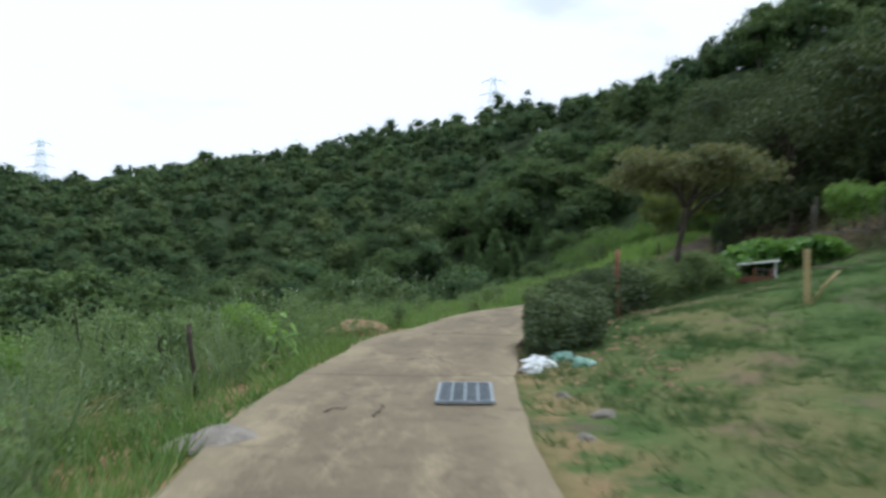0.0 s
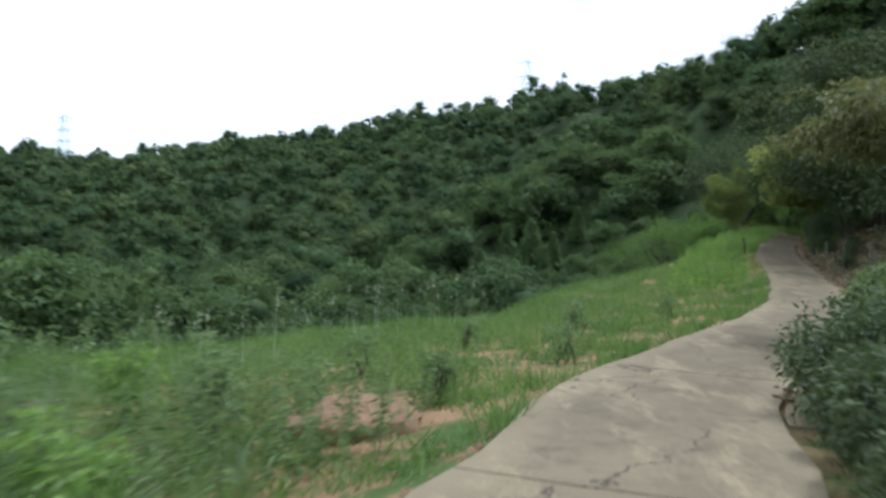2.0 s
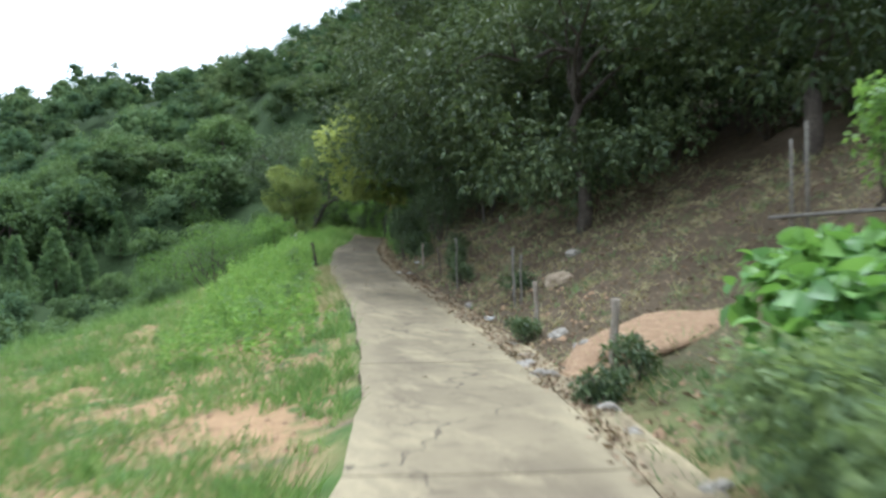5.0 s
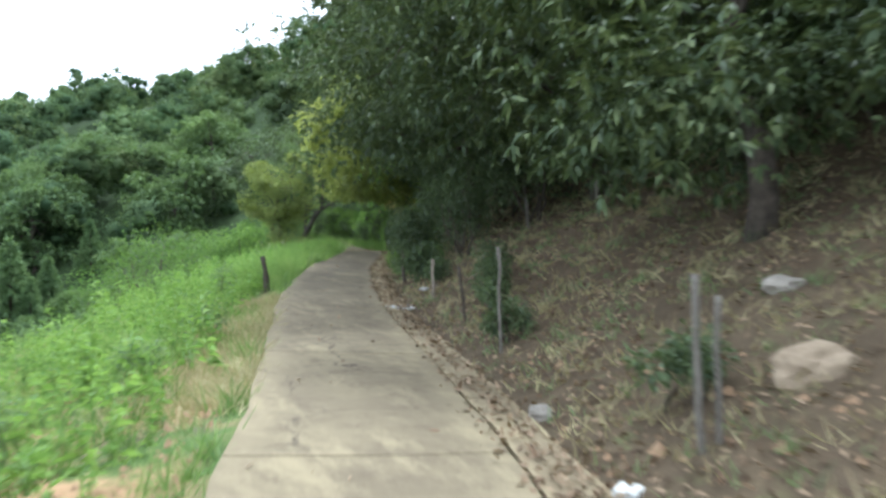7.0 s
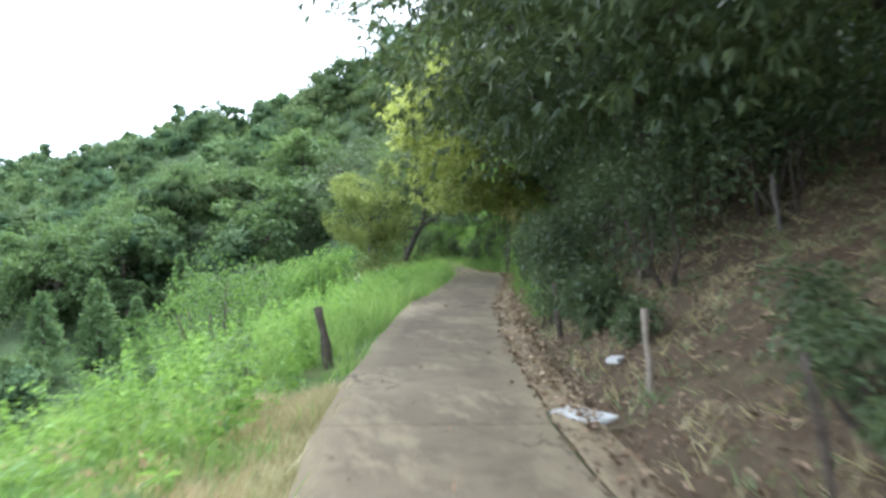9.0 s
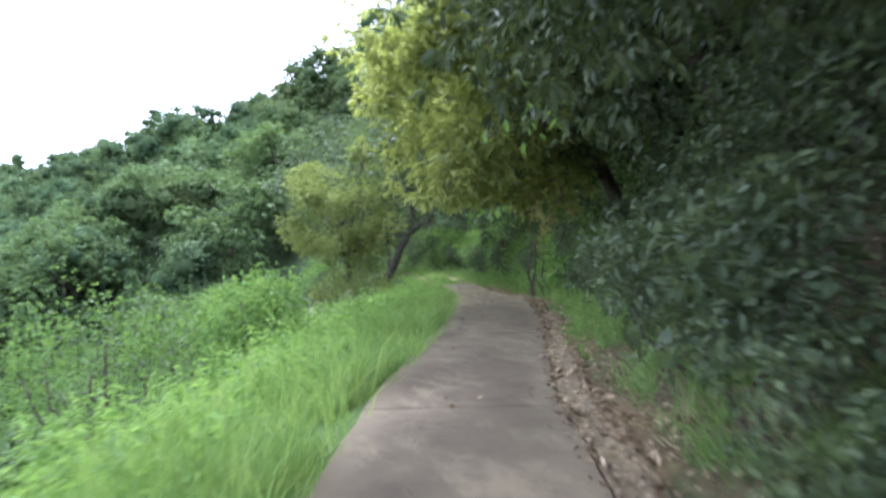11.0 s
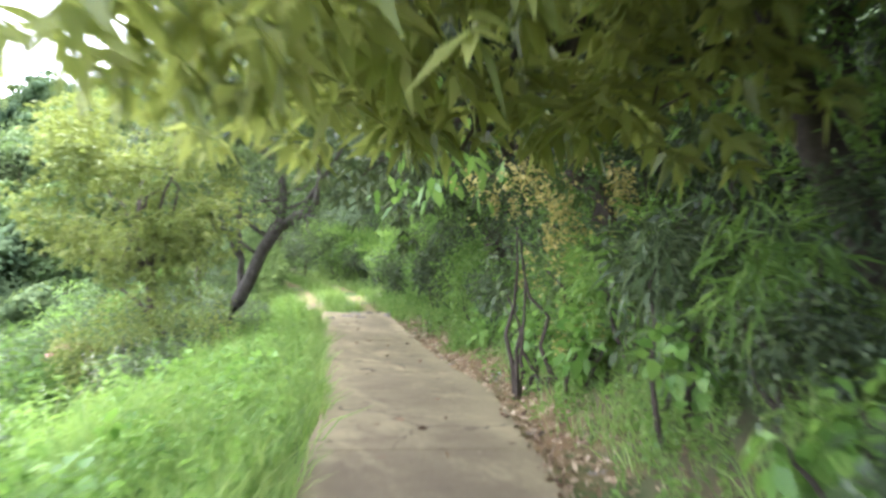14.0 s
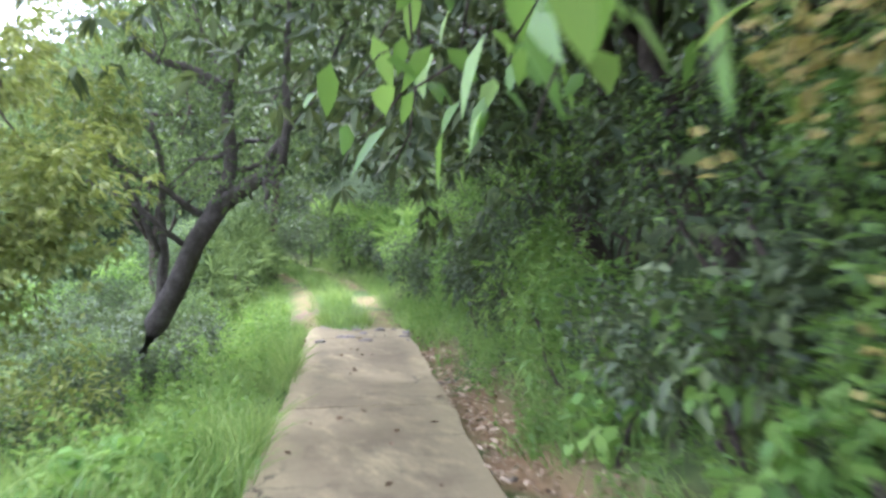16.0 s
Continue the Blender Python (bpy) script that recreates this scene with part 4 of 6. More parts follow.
# the yellow-green tree below the verge
x, y = 20.4, 74.6
make_tree("yellow_green_tree", "small rounded tree with yellow-green leaves", "tree", (x, y, float(ground_height(x, y)[0])), 6.0, 1.9, 1.2, L_YELLOW, M_BARK, 3800, 6, 0.12, 0.045, 140, (0.0, 0.0), 44, trunk_r=0.08)
for k, (x, y, h) in enumerate(((19.6, 73.2, 2.0), (20.9, 73.6, 1.6), (18.6, 74.6, 2.4))):
    make_shrub("slope_shrub", "yellow-green shrub at the foot of the small tree", "shrub", (x, y, float(ground_height(x, y)[0])), h, 1.1, L_YELLOW if k < 2 else L_VALLEY, M_BARK, 1500, 0.11, 0.045, 146 + k, "slope shrubs", 3, 14)


def make_forked_tree():
    """The leaning forked tree at the road's end, limb by limb."""
    rng = np.random.default_rng(150)
    bx, by = 22.05, 76.6
    bz = float(ground_height(bx, by)[0])
    ob = thing("forked_tree", (bx, by, bz), "leaning dark forked tree with fine grey-green leaves", "tree")
    rt, fw = np.array([0.987, -0.158, 0]), np.array([0.158, 0.987, 0])

    def at(r, f, z):
        return rt * (r + 1.25) + fw * f + np.array([0, 0, z + 2.75 - bz])
    fork, elbow, crotch = at(0.04, 0, 2.29), at(0.83, -0.5, 2.65), at(0.22, -0.1, 3.8)
    mesh_part("trunk", *tube(np.array([at(-1.5, 0, -1.3), at(-1.3, 0, -0.35), at(-1.2, 0, 0.1), at(-0.9, 0, 0.7), at(-0.62, 0, 1.16), at(-0.33, 0, 1.76), fork]), [0.3, 0.26, 0.19, 0.155, 0.145, 0.135, 0.14], 12), M_GREY_BARK, ob)
    limbs = [([at(-0.02, 0, 2.22), at(0.42, -0.3, 2.5), elbow], 0.1, 0.075), ([fork, at(0.17, 0, 2.7), crotch], 0.09, 0.065),
             ([elbow, at(0.95, -0.5, 3.5), at(1.02, -0.4, 4.4), at(1.15, -0.3, 5.6)], 0.06, 0.02), ([at(0.6, -0.4, 2.56), at(0.9, -0.3, 3.1), at(1.33, -0.2, 3.64), at(1.7, -0.1, 4.3), at(2.05, 0, 5.1)], 0.05, 0.018),
             ([crotch, at(-0.18, 0.1, 4.08), at(-0.67, 0.2, 4.26), at(-1.05, 0.3, 4.7), at(-1.25, 0.4, 5.3), at(-1.5, 0.4, 5.8)], 0.06, 0.02),
             ([crotch, at(0.42, 0, 4.3), at(0.62, 0, 4.7), at(0.75, 0, 5.6)], 0.05, 0.018), ([crotch, at(0.05, 0.3, 4.3), at(-0.25, 0.5, 5.3)], 0.035, 0.014),
             ([at(-0.2, 0, 2.1), at(-0.62, -0.1, 2.45), at(-1.1, -0.2, 2.72), at(-1.7, -0.3, 3.4)], 0.045, 0.014), ([at(-0.48, 0, 1.75), at(-1.5, 0.3, 2.6), at(-2.25, 0.5, 2.92), at(-3.0, 0.6, 3.08)], 0.035, 0.012),
             ([at(-0.85, 0.1, 0.7), at(-0.76, 0.3, 1.6), at(-0.74, 0.4, 2.5), at(-0.85, 0.5, 3.6)], 0.07, 0.025), ([at(-0.76, 0.3, 1.6), at(-1.2, 0.4, 2.6), at(-1.7, 0.5, 3.9)], 0.04, 0.016)]
    tips = []
    for pts, a, b in limbs:
        line = np.concatenate([bent(pts[i], pts[i + 1], rng, 0.05, 5)[(1 if i else 0):] for i in range(len(pts) - 1)])
        vf = [tube(line, np.linspace(a * 1.25, b * 1.2, len(line)), 7)]
        for q in range(5):
            k = int(rng.integers(len(line) // 3, len(line)))
            e = line[k] + rng.normal(size=3) * [0.6, 0.6, 0.4] + [0, 0, 0.3]
            vf.append(tube(bent(line[k], e, rng, 0.1, 5), np.linspace(b * 0.8, 0.005, 5), 5))
            tips.append(e)
        tips.append(line[-1])
        mesh_part("limb", *join(*vf), M_GREY_BARK, ob)
    tips = np.array([t for t in tips if t[2] > 2.0])
    extra = np.array([at(rng.uniform(-3.0, -0.4), rng.uniform(-0.6, 1.4), rng.uniform(1.7, 4.9)) for _ in range(30)] + [at(rng.uniform(-1.8, 2.4), rng.uniform(-0.8, 1.5), rng.uniform(4.6, 6.4)) for _ in range(26)])
    c = np.concatenate([tips, extra])
    n = 17000
    i = rng.integers(0, len(c), n)
    p = c[i] + rng.normal(size=(n, 3)) * [0.32, 0.32, 0.24]
    ax = rng.normal(size=(n, 3)) + [0, 0, -0.1]
    ok = open_air(p + [bx, by, bz])
    p, ax = p[ok], ax[ok]
    mesh_part("crown", *leaves(p, ax, 0.1 * rng.uniform(0.6, 1.3, len(p)), 0.036 * rng.uniform(0.8, 1.2, len(p)), rng), L_FORKED, ob)


make_forked_tree()


def make_conifer(base, height, seed):
    rng = np.random.default_rng(seed)
    ob = thing("conifer", base, "young blue-green conifer with tiered pointed branches", "conifer", "young conifers in the valley")
    mesh_part("trunk", *tube(np.array([(0, 0, -0.3), (0.05, 0, height * 0.5), (0, 0, height * 0.97)]), [height * 0.02, height * 0.012, 0.01], 7), M_BARK, ob)
    ps, axs = [], []
    for k in range(46):
        u = (k + 0.5) / 46
        z = height * (0.1 + 0.88 * u)
        ln = height * 0.3 * (1 - u) ** 0.85 * rng.uniform(0.75, 1.15) + 0.12
        for b in range(6):
            a = rng.uniform(0, 2 * np.pi)
            out = np.array([np.cos(a), np.sin(a), 0.05 - 0.25 * (1 - u)])
            m = int(10 + 26 * (1 - u))
            s = rng.uniform(0.25, 1, m)[:, None]
            ps.append(np.array([0, 0, z]) + out * ln * s + rng.normal(size=(m, 3)) * 0.05)
            axs.append(np.tile(out, (m, 1)) + rng.normal(size=(m, 3)) * 0.6)
    p, ax = np.concatenate(ps), np.concatenate(axs)
    mesh_part("crown", *leaves(p, ax, 0.34 * rng.uniform(0.6, 1.2, len(p)), 0.09, rng), L_CONIFER, ob)
    return ob


fir = make_conifer((6.6, 101.0, float(ground_height(6.6, 101.0)[0])), 6.6, 160)
for x, y, s, t in ((9.2, 102.0, 0.8, 70), (3.6, 97.0, 0.9, 200), (0.5, 88.0, 0.8, 30), (12.5, 106.0, 0.7, 140), (8.0, 99.5, 0.62, 250)):
    fresh(fir, (x, y, float(ground_height(x, y)[0])), t, s)

# broadleaf trees in the valley, and on the slope above the chestnuts
rng = np.random.default_rng(170)
stock = []
for k in range(4):
    stock.append(make_tree("valley_tree", "leafy green broadleaf tree on the wooded slope", "tree", (-30.0 + 7 * k, 52.0 + 6 * k, float(ground_height(-30.0 + 7 * k, 52.0 + 6 * k)[0])), 7.5, 3.4, 0.8, L_VALLEY, M_BARK, 1500, 5, 0.33, 0.17, 171 + k, (0, 0), 30, "valley trees", 5))
spots_left = [(-22, 30), (-26, 38), (-19, 40), (-31, 45), (-15, 50), (-23, 50), (-9, 57), (-17, 60), (-2, 66), (-10, 68), (-4, 77), (-12, 80), (15, 97), (-20, 72), (-30, 60), (-36, 54), (-6, 92), (19, 103), (23, 108), (17, 112), (2, 80), (7, 87), (11, 94), (3, 93), (13, 86), (8, 78), (4, 72), (9, 73), (0, 75), (12, 77), (5, 82), (10, 88), (14, 81), (2, 84), (13, 91), (7, 92), (-3, 70), (-5, 84), (1, 67), (6, 66), (11, 69), (8, 108), (5.5, 110.5), (10.5, 111), (7, 114), (3, 109), (12.5, 114), (1, 112.5), (9, 116)]
# trees (24.5, 41) to (27, 41.5) are added to block side light
spots_right = [(20, 22), (26, 26), (31, 34), (34, 42), (33, 52), (35, 61), (36, 70), (38, 80), (40, 90), (37, 98), (29, 18), (24, 12), (27, 37), (29.5, 44), (30, 56), (20.5, 27.5), (25.5, 33), (28, 29), (24.5, 21), (23.5, 16), (24.5, 41), (28, 47.5), (29, 52), (24.4, 54.5), (27, 41.5), (46.5, 116), (49, 120), (44.5, 113), (51, 117), (30.5, 66.5), (32.5, 62.5), (31, 70.5), (33.5, 66), (30.5, 59)]
for k, (x, y) in enumerate(spots_left + spots_right):
    low = 0.52 if -6 < x < 15 and 65 < y < 96 else 1.0
    fresh(stock[k % 4], (x, y, float(ground_height(x, y)[0]) - 0.1), float(rng.uniform(0, 360)), low * float(rng.uniform(0.75, 1.15)))

# the hedge along the road's right edge
hedge = [make_shrub("hedge_shrub", "dense dark green hedge shrub beside the road", "shrub", spot(11.3 + 1.3 * k, 1.45 + 0.08 * k), 0.82 + 0.08 * k, 0.7, L_HEDGE, M_BARK, 4600, 0.074, 0.034, 200 + k, "roadside hedge", 4, 18) for k in range(3)]
for k, (y, d, s) in enumerate(((12.2, 2.0, 0.85), (15.0, 1.7, 1.0), (16.2, 1.8, 1.08), (17.3, 1.9, 1.15), (18.4, 2.0, 1.25))):
    fresh(hedge[k % 3], spot(y, d), 77.0 * k, s)

pale = [make_shrub("hedge_shrub", "pale green hedge shrub overgrown with creepers", "shrub", spot(19.4 + 1.0 * k, 2.15), 1.08, 0.82, L_PALE_HEDGE, M_BARK, 4200, 0.09, 0.045, 210 + k, "roadside hedge", 4, 20, 0.8, 0.5) for k in range(2)]
for k, y in enumerate((21.3, 22.2, 23.1, 24.0, 24.9, 25.8, 26.6)):
    fresh(pale[k % 2], spot(y, 2.05 + 0.02 * k), 61.0 * k, 1.02 + 0.14 * (2 <= k <= 4) - 0.02 * max(0, k - 4))

# gourd vines on the terrace behind the hedge
for k, (x, y) in enumerate(((9.7, 26.0), (10.2, 26.7), (10.75, 27.6), (11.3, 27.3), (11.8, 27.0), (12.3, 26.7), (12.8, 26.3), (11.0, 26.4), (8.0, 23.5))):
    g = float(ground_height(x, y)[0])
    make_shrub("gourd_vine", "bright green gourd vine with large floppy leaves", "vine", (x, y, g), (2.08 if y > 25.5 else 1.55) - g, 0.68, L_GOURD, M_BARK, 260, 0.22, 0.23, 230 + k, "gourd vines", 3, 12, 0.7, 0.1, True)

# thicket on the right bank
mix = ((L_HEDGE, 0.09, 0.045), (L_GREEN, 0.13, 0.045), (L_HEDGE, 0.14, 0.06), (L_HEDGE, 0.12, 0.03))
k = 0
for y in np.arange(49.5, 92, 1.5):
    for d, h, r in ((2.15, 1.5, 0.95), (3.3, 2.6, 1.3), (5.0, 3.2, 1.6)):
        if y < 52 and d < 3:
            h, r = 0.8, 0.6
        if y > 80:
            d -= 0.15
        if 57.5 < y < 63.5 and d < 4:
            h, r = h * 0.5, r * 0.7
        lm, ln, wd = mix[(k * 7 + int(y)) % 4]
        if y < 63 and lm is L_GREEN:
            lm = L_HEDGE
        elif y > 64 and (k + int(y)) % 2:
            lm = L_GREEN
        j = rng.uniform(-0.35, 0.35, 2)
        make_shrub("thicket_shrub", "overgrown green shrub on the shady bank", "shrub", spot(y + j[0], d + 0.5 * j[1]), h * rng.uniform(0.8, 1.15), r, lm, M_BARK, 1450 if d < 4 else 850, ln * (1.0 if d < 4 else 1.4), wd * (1.0 if d < 4 else 1.4), 300 + k, "bank thicket", 3, 14)
        k += 1
for k, (x, y, h) in enumerate(((23.5, 66.4, 2.5), (23.85, 65.9, 2.5))):
    c = np.array([x, y, float(ground_height(x, y)[0])])
    shrub = make_shrub("flowering_shrub", "tall shrub with small cream flower heads", "shrub", c, h, 0.68, L_FORKED, M_BARK, 900, 0.08, 0.04, 420 + k, "flowering shrubs", 5, 22)
    frng = np.random.default_rng(425 + k)
    n = 1500
    o = unit(frng.normal(size=(60, 3)) + [0, 0, 0.3])[frng.integers(0, 60, n)] + frng.normal(size=(n, 3)) * 0.06
    p = o * [0.72, 0.72, h * 0.55] * frng.uniform(0.8, 1.1, (n, 1)) + [0, 0, h * 0.52]
    ok = open_air(p + c) & (p[:, 2] > 0.3)
    mesh_part("blossom", *leaves(p[ok], frng.normal(size=(int(ok.sum()), 3)) + [0, 0, 0.4], frng.uniform(0.04, 0.085, int(ok.sum())), 0.04, frng), L_BLOOM, shrub, "small cream-yellow flower heads")
for k, (y, d, h) in enumerate(((68.3, 1.75, 0.9), (66.0, 1.8, 0.8), (70.6, 1.7, 0.8), (64.0, 2.0, 0.8), (69.5, 2.1, 1.3), (62.4, 1.9, 0.7), (66.9, 1.55, 0.9), (66.3, 1.6, 0.9), (67.6, 1.5, 0.8))):
    make_shrub("broad_leaf_weed", "bright green low plant with broad leaves", "plant", spot(y, d), h, 0.5, L_VINE, M_BARK, 150, 0.16, 0.11, 430 + k, "broad-leaved weeds", 3, 9, 0.8, 0.1, True)

for k, (x, y, h, r) in enumerate(((15.6, 43.2, 0.75, 0.4), (15.1, 42.2, 0.5, 0.35), (14.2, 40.3, 0.5, 0.35), (16.1, 44.1, 0.9, 0.5), (16.6, 47.2, 0.5, 0.4), (13.2, 36.2, 0.6, 0.35), (10.2, 29.3, 0.5, 0.35), (9.6, 29.0, 0.4, 0.3), (11.3, 33.0, 0.4, 0.3), (17.3, 51.0, 1.2, 0.55), (17.9, 51.8, 1.3, 0.6))):
    make_shrub("bank_shrub", "small dark green shrub on the leafy bank", "shrub", (x, y, float(ground_height(x, y)[0])), h, r, L_HEDGE, M_BARK, 800, 0.085, 0.036, 470 + k, "bank shrubs", 3, 9)

# shrubs added to fill what is a dark, shaded hollow under the chestnuts
for k, (y, dd, h) in enumerate(((37.5, 10.6, 2.7), (40.0, 10.2, 2.7), (42.0, 8.4, 2.4), (44.0, 7.4, 2.2), (46.0, 7.0, 2.2), (48.0, 6.6, 2.3), (50.0, 6.4, 2.4), (52.0, 6.2, 2.5), (54.0, 6.2, 2.7), (39.0, 12.6, 2.7), (44.0, 11.0, 2.8), (48.0, 10.0, 2.8), (52.0, 9.6, 2.8), (56.5, 7.0, 3.6), (58.5, 6.8, 4.0), (60.5, 6.6, 4.2), (62.5, 6.6, 4.2), (64.5, 6.8, 4.0))):
    make_shrub("understory_shrub", "dense dark shrub added to fill the shade under the chestnuts", "shrub", spot(y, dd), h, 1.6 + 0.2 * (y > 56), L_HEDGE, M_BARK, 1500, 0.17, 0.08, 440 + k, "understory shrubs", 3, 16)

# shrubs below the left verge
k = 0
for y in np.arange(52.0, 92, 2.1):
    for d, h, r in ((-5.0, 2.3, 1.3), (-7.6, 3.2, 1.9), (-10.5, 3.6, 2.1)):
        if y < (61.5 if d > -9 else 66):
            continue
        lm, ln, wd = ((L_GREEN, 0.14, 0.065), (L_HEDGE, 0.13, 0.06), (L_VALLEY, 0.17, 0.08))[(k + int(y)) % 3]
        if y < 74:
            lm = L_HEDGE if lm is L_HEDGE else L_SLOPE
            if d < -7:
                h, r = h * 1.3, r * 1.12
        j = rng.uniform(-0.6, 0.6, 2)
        px, py, pz = spot(y + j[0], d + j[1] - 0.5)
        if abs(px - 19.1) < 1.4 and 70 < py < 81.5:
            h, r = h * 0.45, r * 0.7
        make_shrub("slope_shrub", "green shrub growing on the slope below the road", "shrub", spot(y + j[0], d + j[1] - 0.5), h * rng.uniform(0.85, 1.25), r, lm, M_BARK, 1700, ln, wd, 500 + k, "slope shrubs", 3, 16)
        k += 1


# vines that hang over the road
def make_hanging_vine(y, d, z_top, length, seed, n=26, grown=1.0):
    rng = np.random.default_rng(seed)
    p0 = spot(y, d)
    road_z = float(foot(p0[0], p0[1])[1][0])
    top = np.array([p0[0], p0[1], road_z + z_top])
    ob = thing("hanging_vine", top, "climbing vine with bright heart-shaped leaves hanging down", "vine", "hanging vines")
    line = bent((0.4, 0.1, 0.5), (-0.15, 0.1, -length), rng, 0.1, 8)
    mesh_part("stem", *tube(line, np.linspace(0.012, 0.004, 8), 5), M_BARK, ob)
    u = rng.uniform(0.15, 1, n)
    p = np.stack([np.interp(u, np.linspace(0, 1, 8), line[:, i]) for i in range(3)], 1) + rng.normal(size=(n, 3)) * [0.16, 0.16, 0.06]
    ax = rng.normal(size=(n, 3)) * [0.6, 0.6, 0.2] + [0, 0, -0.75]
    ok = open_air(p + top)
    p, ax = p[ok], ax[ok]
    mesh_part("foliage", *broad_leaves(p, ax, 0.19 * grown * rng.uniform(0.6, 1.3, len(p)), 0.085 * grown * rng.uniform(0.8, 1.2, len(p)), rng, 0.25), L_VINE, ob)


for k in range(6):
    y, d = rng.uniform(66.6, 70.2), rng.uniform(0.2, 2.6)
    make_hanging_vine(y, d, rng.uniform(2.9, 4.2) + 0.1 * d, rng.uniform(0.5, 1.2), 600 + k, 20)
for k in range(5):
    make_hanging_vine(rng.uniform(67.8, 69.6), rng.uniform(0.1, 1.5), rng.uniform(2.7, 3.3), rng.uniform(0.5, 1.0), 670 + k, 11)
for k in range(4):
    make_hanging_vine(rng.uniform(66.9, 67.9), rng.uniform(0.3, 1.5), rng.uniform(2.5, 2.95), rng.uniform(0.45, 0.7), 690 + k, 7, 1.35)
for k in range(3):
    make_hanging_vine(rng.uniform(58, 61), rng.uniform(0.3, 1.4), rng.uniform(3.1, 3.6), rng.uniform(0.3, 0.6), 640 + k, 7)


# ---- grass and weeds ----
def grass_patch(name, label, y0, y1, d0, d1, n, h0, h1, mat, seed, width=0.012, spread=0.35, tuft=8, power=1.0, mask=None, short=False):
    rng = np.random.default_rng(seed)
    m = n // tuft
    y, d = rng.uniform(y0, y1, m), d0 + (d1 - d0) * rng.uniform(0, 1, m) ** power
    c = spots(y, d)
    if mask is not None:
        keep = mask(c[:, 0], c[:, 1], y, d, rng)
        c = c[keep]
    tall = rng.uniform(0.6, 1.2, len(c)) * (1 + 0.35 * waves(c[:, 0], c[:, 1], 3.1, seed))
    p = np.repeat(c, tuft, 0) + rng.normal(size=(len(c) * tuft, 3)) * [0.07, 0.07, 0]
    p[:, 2] -= 0.02
    ax = rng.normal(size=p.shape) * [spread, spread, 0] + [0, 0, 1]
    ln = rng.uniform(h0, h1, len(p)) * np.repeat(tall, tuft)
    dd = (p[:, 0] - np.interp(p[:, 1], CURVE[:, 1], CURVE[:, 0])) * 0.92
    ok = (np.where(dd > 0, dd - half_width(p[:, 1]), -dd - half_left(p[:, 1])) > -0.05) | (p[:, 1] > 79)
    p, ax, ln = p[ok], ax[ok], ln[ok]
    return tagged(mesh_part(name, *(short_blades if short else blades)(p, ax, ln, width * (0.7 + ln), rng), mat), label, "grass", kind="stuff")


def weed_patch(name, label, y0, y1, d0, d1, n, h0, h1, mat, seed, per=26, length=0.09, width=0.022, mask=None, low=0.12):
    """Upright leafy weeds, each with a stalk and narrow drooping leaves."""
    rng = np.random.default_rng(seed)
    c = spots(rng.uniform(y0, y1, n), d0 + (d1 - d0) * rng.random(n))
    if mask is not None:
        c = c[mask(c[:, 0], c[:, 1], None, None, rng)]
    n = len(c)
    h = rng.uniform(h0, h1, n)
    lean = rng.normal(size=(n, 2)) * 0.1
    u = rng.uniform(low, 1, (n, per))
    p = c[:, None, :] + np.stack([lean[:, :1] * h[:, None] * u, lean[:, 1:] * h[:, None] * u, h[:, None] * u], -1)
    p = p.reshape(-1, 3)
    ax = rng.normal(size=p.shape) * [1, 1, 0.3] + [0, 0, 0.45]
    size = np.repeat(h, per) * rng.uniform(0.6, 1.3, n * per) * (1.25 - 0.8 * u.ravel())
    a = leaves(p, ax, length * 1.6 * size, width * 1.6 * size, rng, 0.15, 0.35)
    s = blades(c - [0, 0, 0.05], np.concatenate([lean, np.ones((n, 1))], 1), h * 1.1, 0.012, rng)
    return tagged(mesh_part(name, *join(a, s), mat), label, "weeds", kind="stuff")


def patchy(size, seed, cut):
    return lambda x, y, yy, d, rng: waves(x, y, size, seed) + 0.5 * waves(x, y, size * 0.37, seed + 3) + 0.5 * rng.normal(size=len(x)) > cut


def bare_edge(x, y, rng):
    """True on the worn sandy strip between the road and the verge."""
    d = (np.interp(y, CURVE[:, 1], CURVE[:, 0]) - x) * 0.92
    wide = 2.0 + 0.9 * waves(x, y, 2.2, 3.0) + 0.25 * rng.normal(size=len(x))
    return (y > 39.5) & (y < 46.5) & (d < wide) & (d > 0.8) & (rng.random(len(x)) < 0.9)


def littered_rim(x, y, rng):
    """True on the strip of sand and fallen leaves between the road and the bank."""
    d = (x - np.interp(y, CURVE[:, 1], CURVE[:, 0])) * 0.92
    return (y < 77) & (d < half_width(y) + 0.5 + 0.22 * waves(x, y, 1.9, 6.0) + 0.08 * rng.normal(size=len(x))) & (rng.random(len(x)) < 0.94)


grass_patch("field_grass", "mixed green grass over the sloping field", 2, 46, -1.1, -19, 210000, 0.14, 0.42, L_FIELD, 700, 0.02, 0.45, 9, 1.25, short=True, mask= lambda x, y, yy, d, r: waves(x, y, 3.0, 2.0) + 0.6 * waves(x, y, 1.2, 5.0) + 0.4 * r.normal(size=len(x)) > 1e3 * bare_edge(x, y, r) - 0.8 + 0.95 * step01(d, -6.0, -2.0) * (1 - step01(yy, 36, 42)) * step01(yy, 9, 13))
grass_patch("verge_grass", "tall bright grass along the road verge", 40, 80, -0.85, -4.8, 84000, 0.16, 0.55, L_GRASS, 701, 0.013, 0.42, 9, 1.4, lambda x, y, yy, d, r: ((yy < 70) | (d > -2.3)) & (waves(x, y, 2.6, 5.0) + 0.5 * r.normal(size=len(x)) > 1e3 * bare_edge(x, y, r) - 0.6 + 0.75 * (1 - step01(yy, 50, 58)) + (0.3 + 0.7 * (1 - step01(yy, 54, 60))) * step01(d, -2.4, -1.5)))
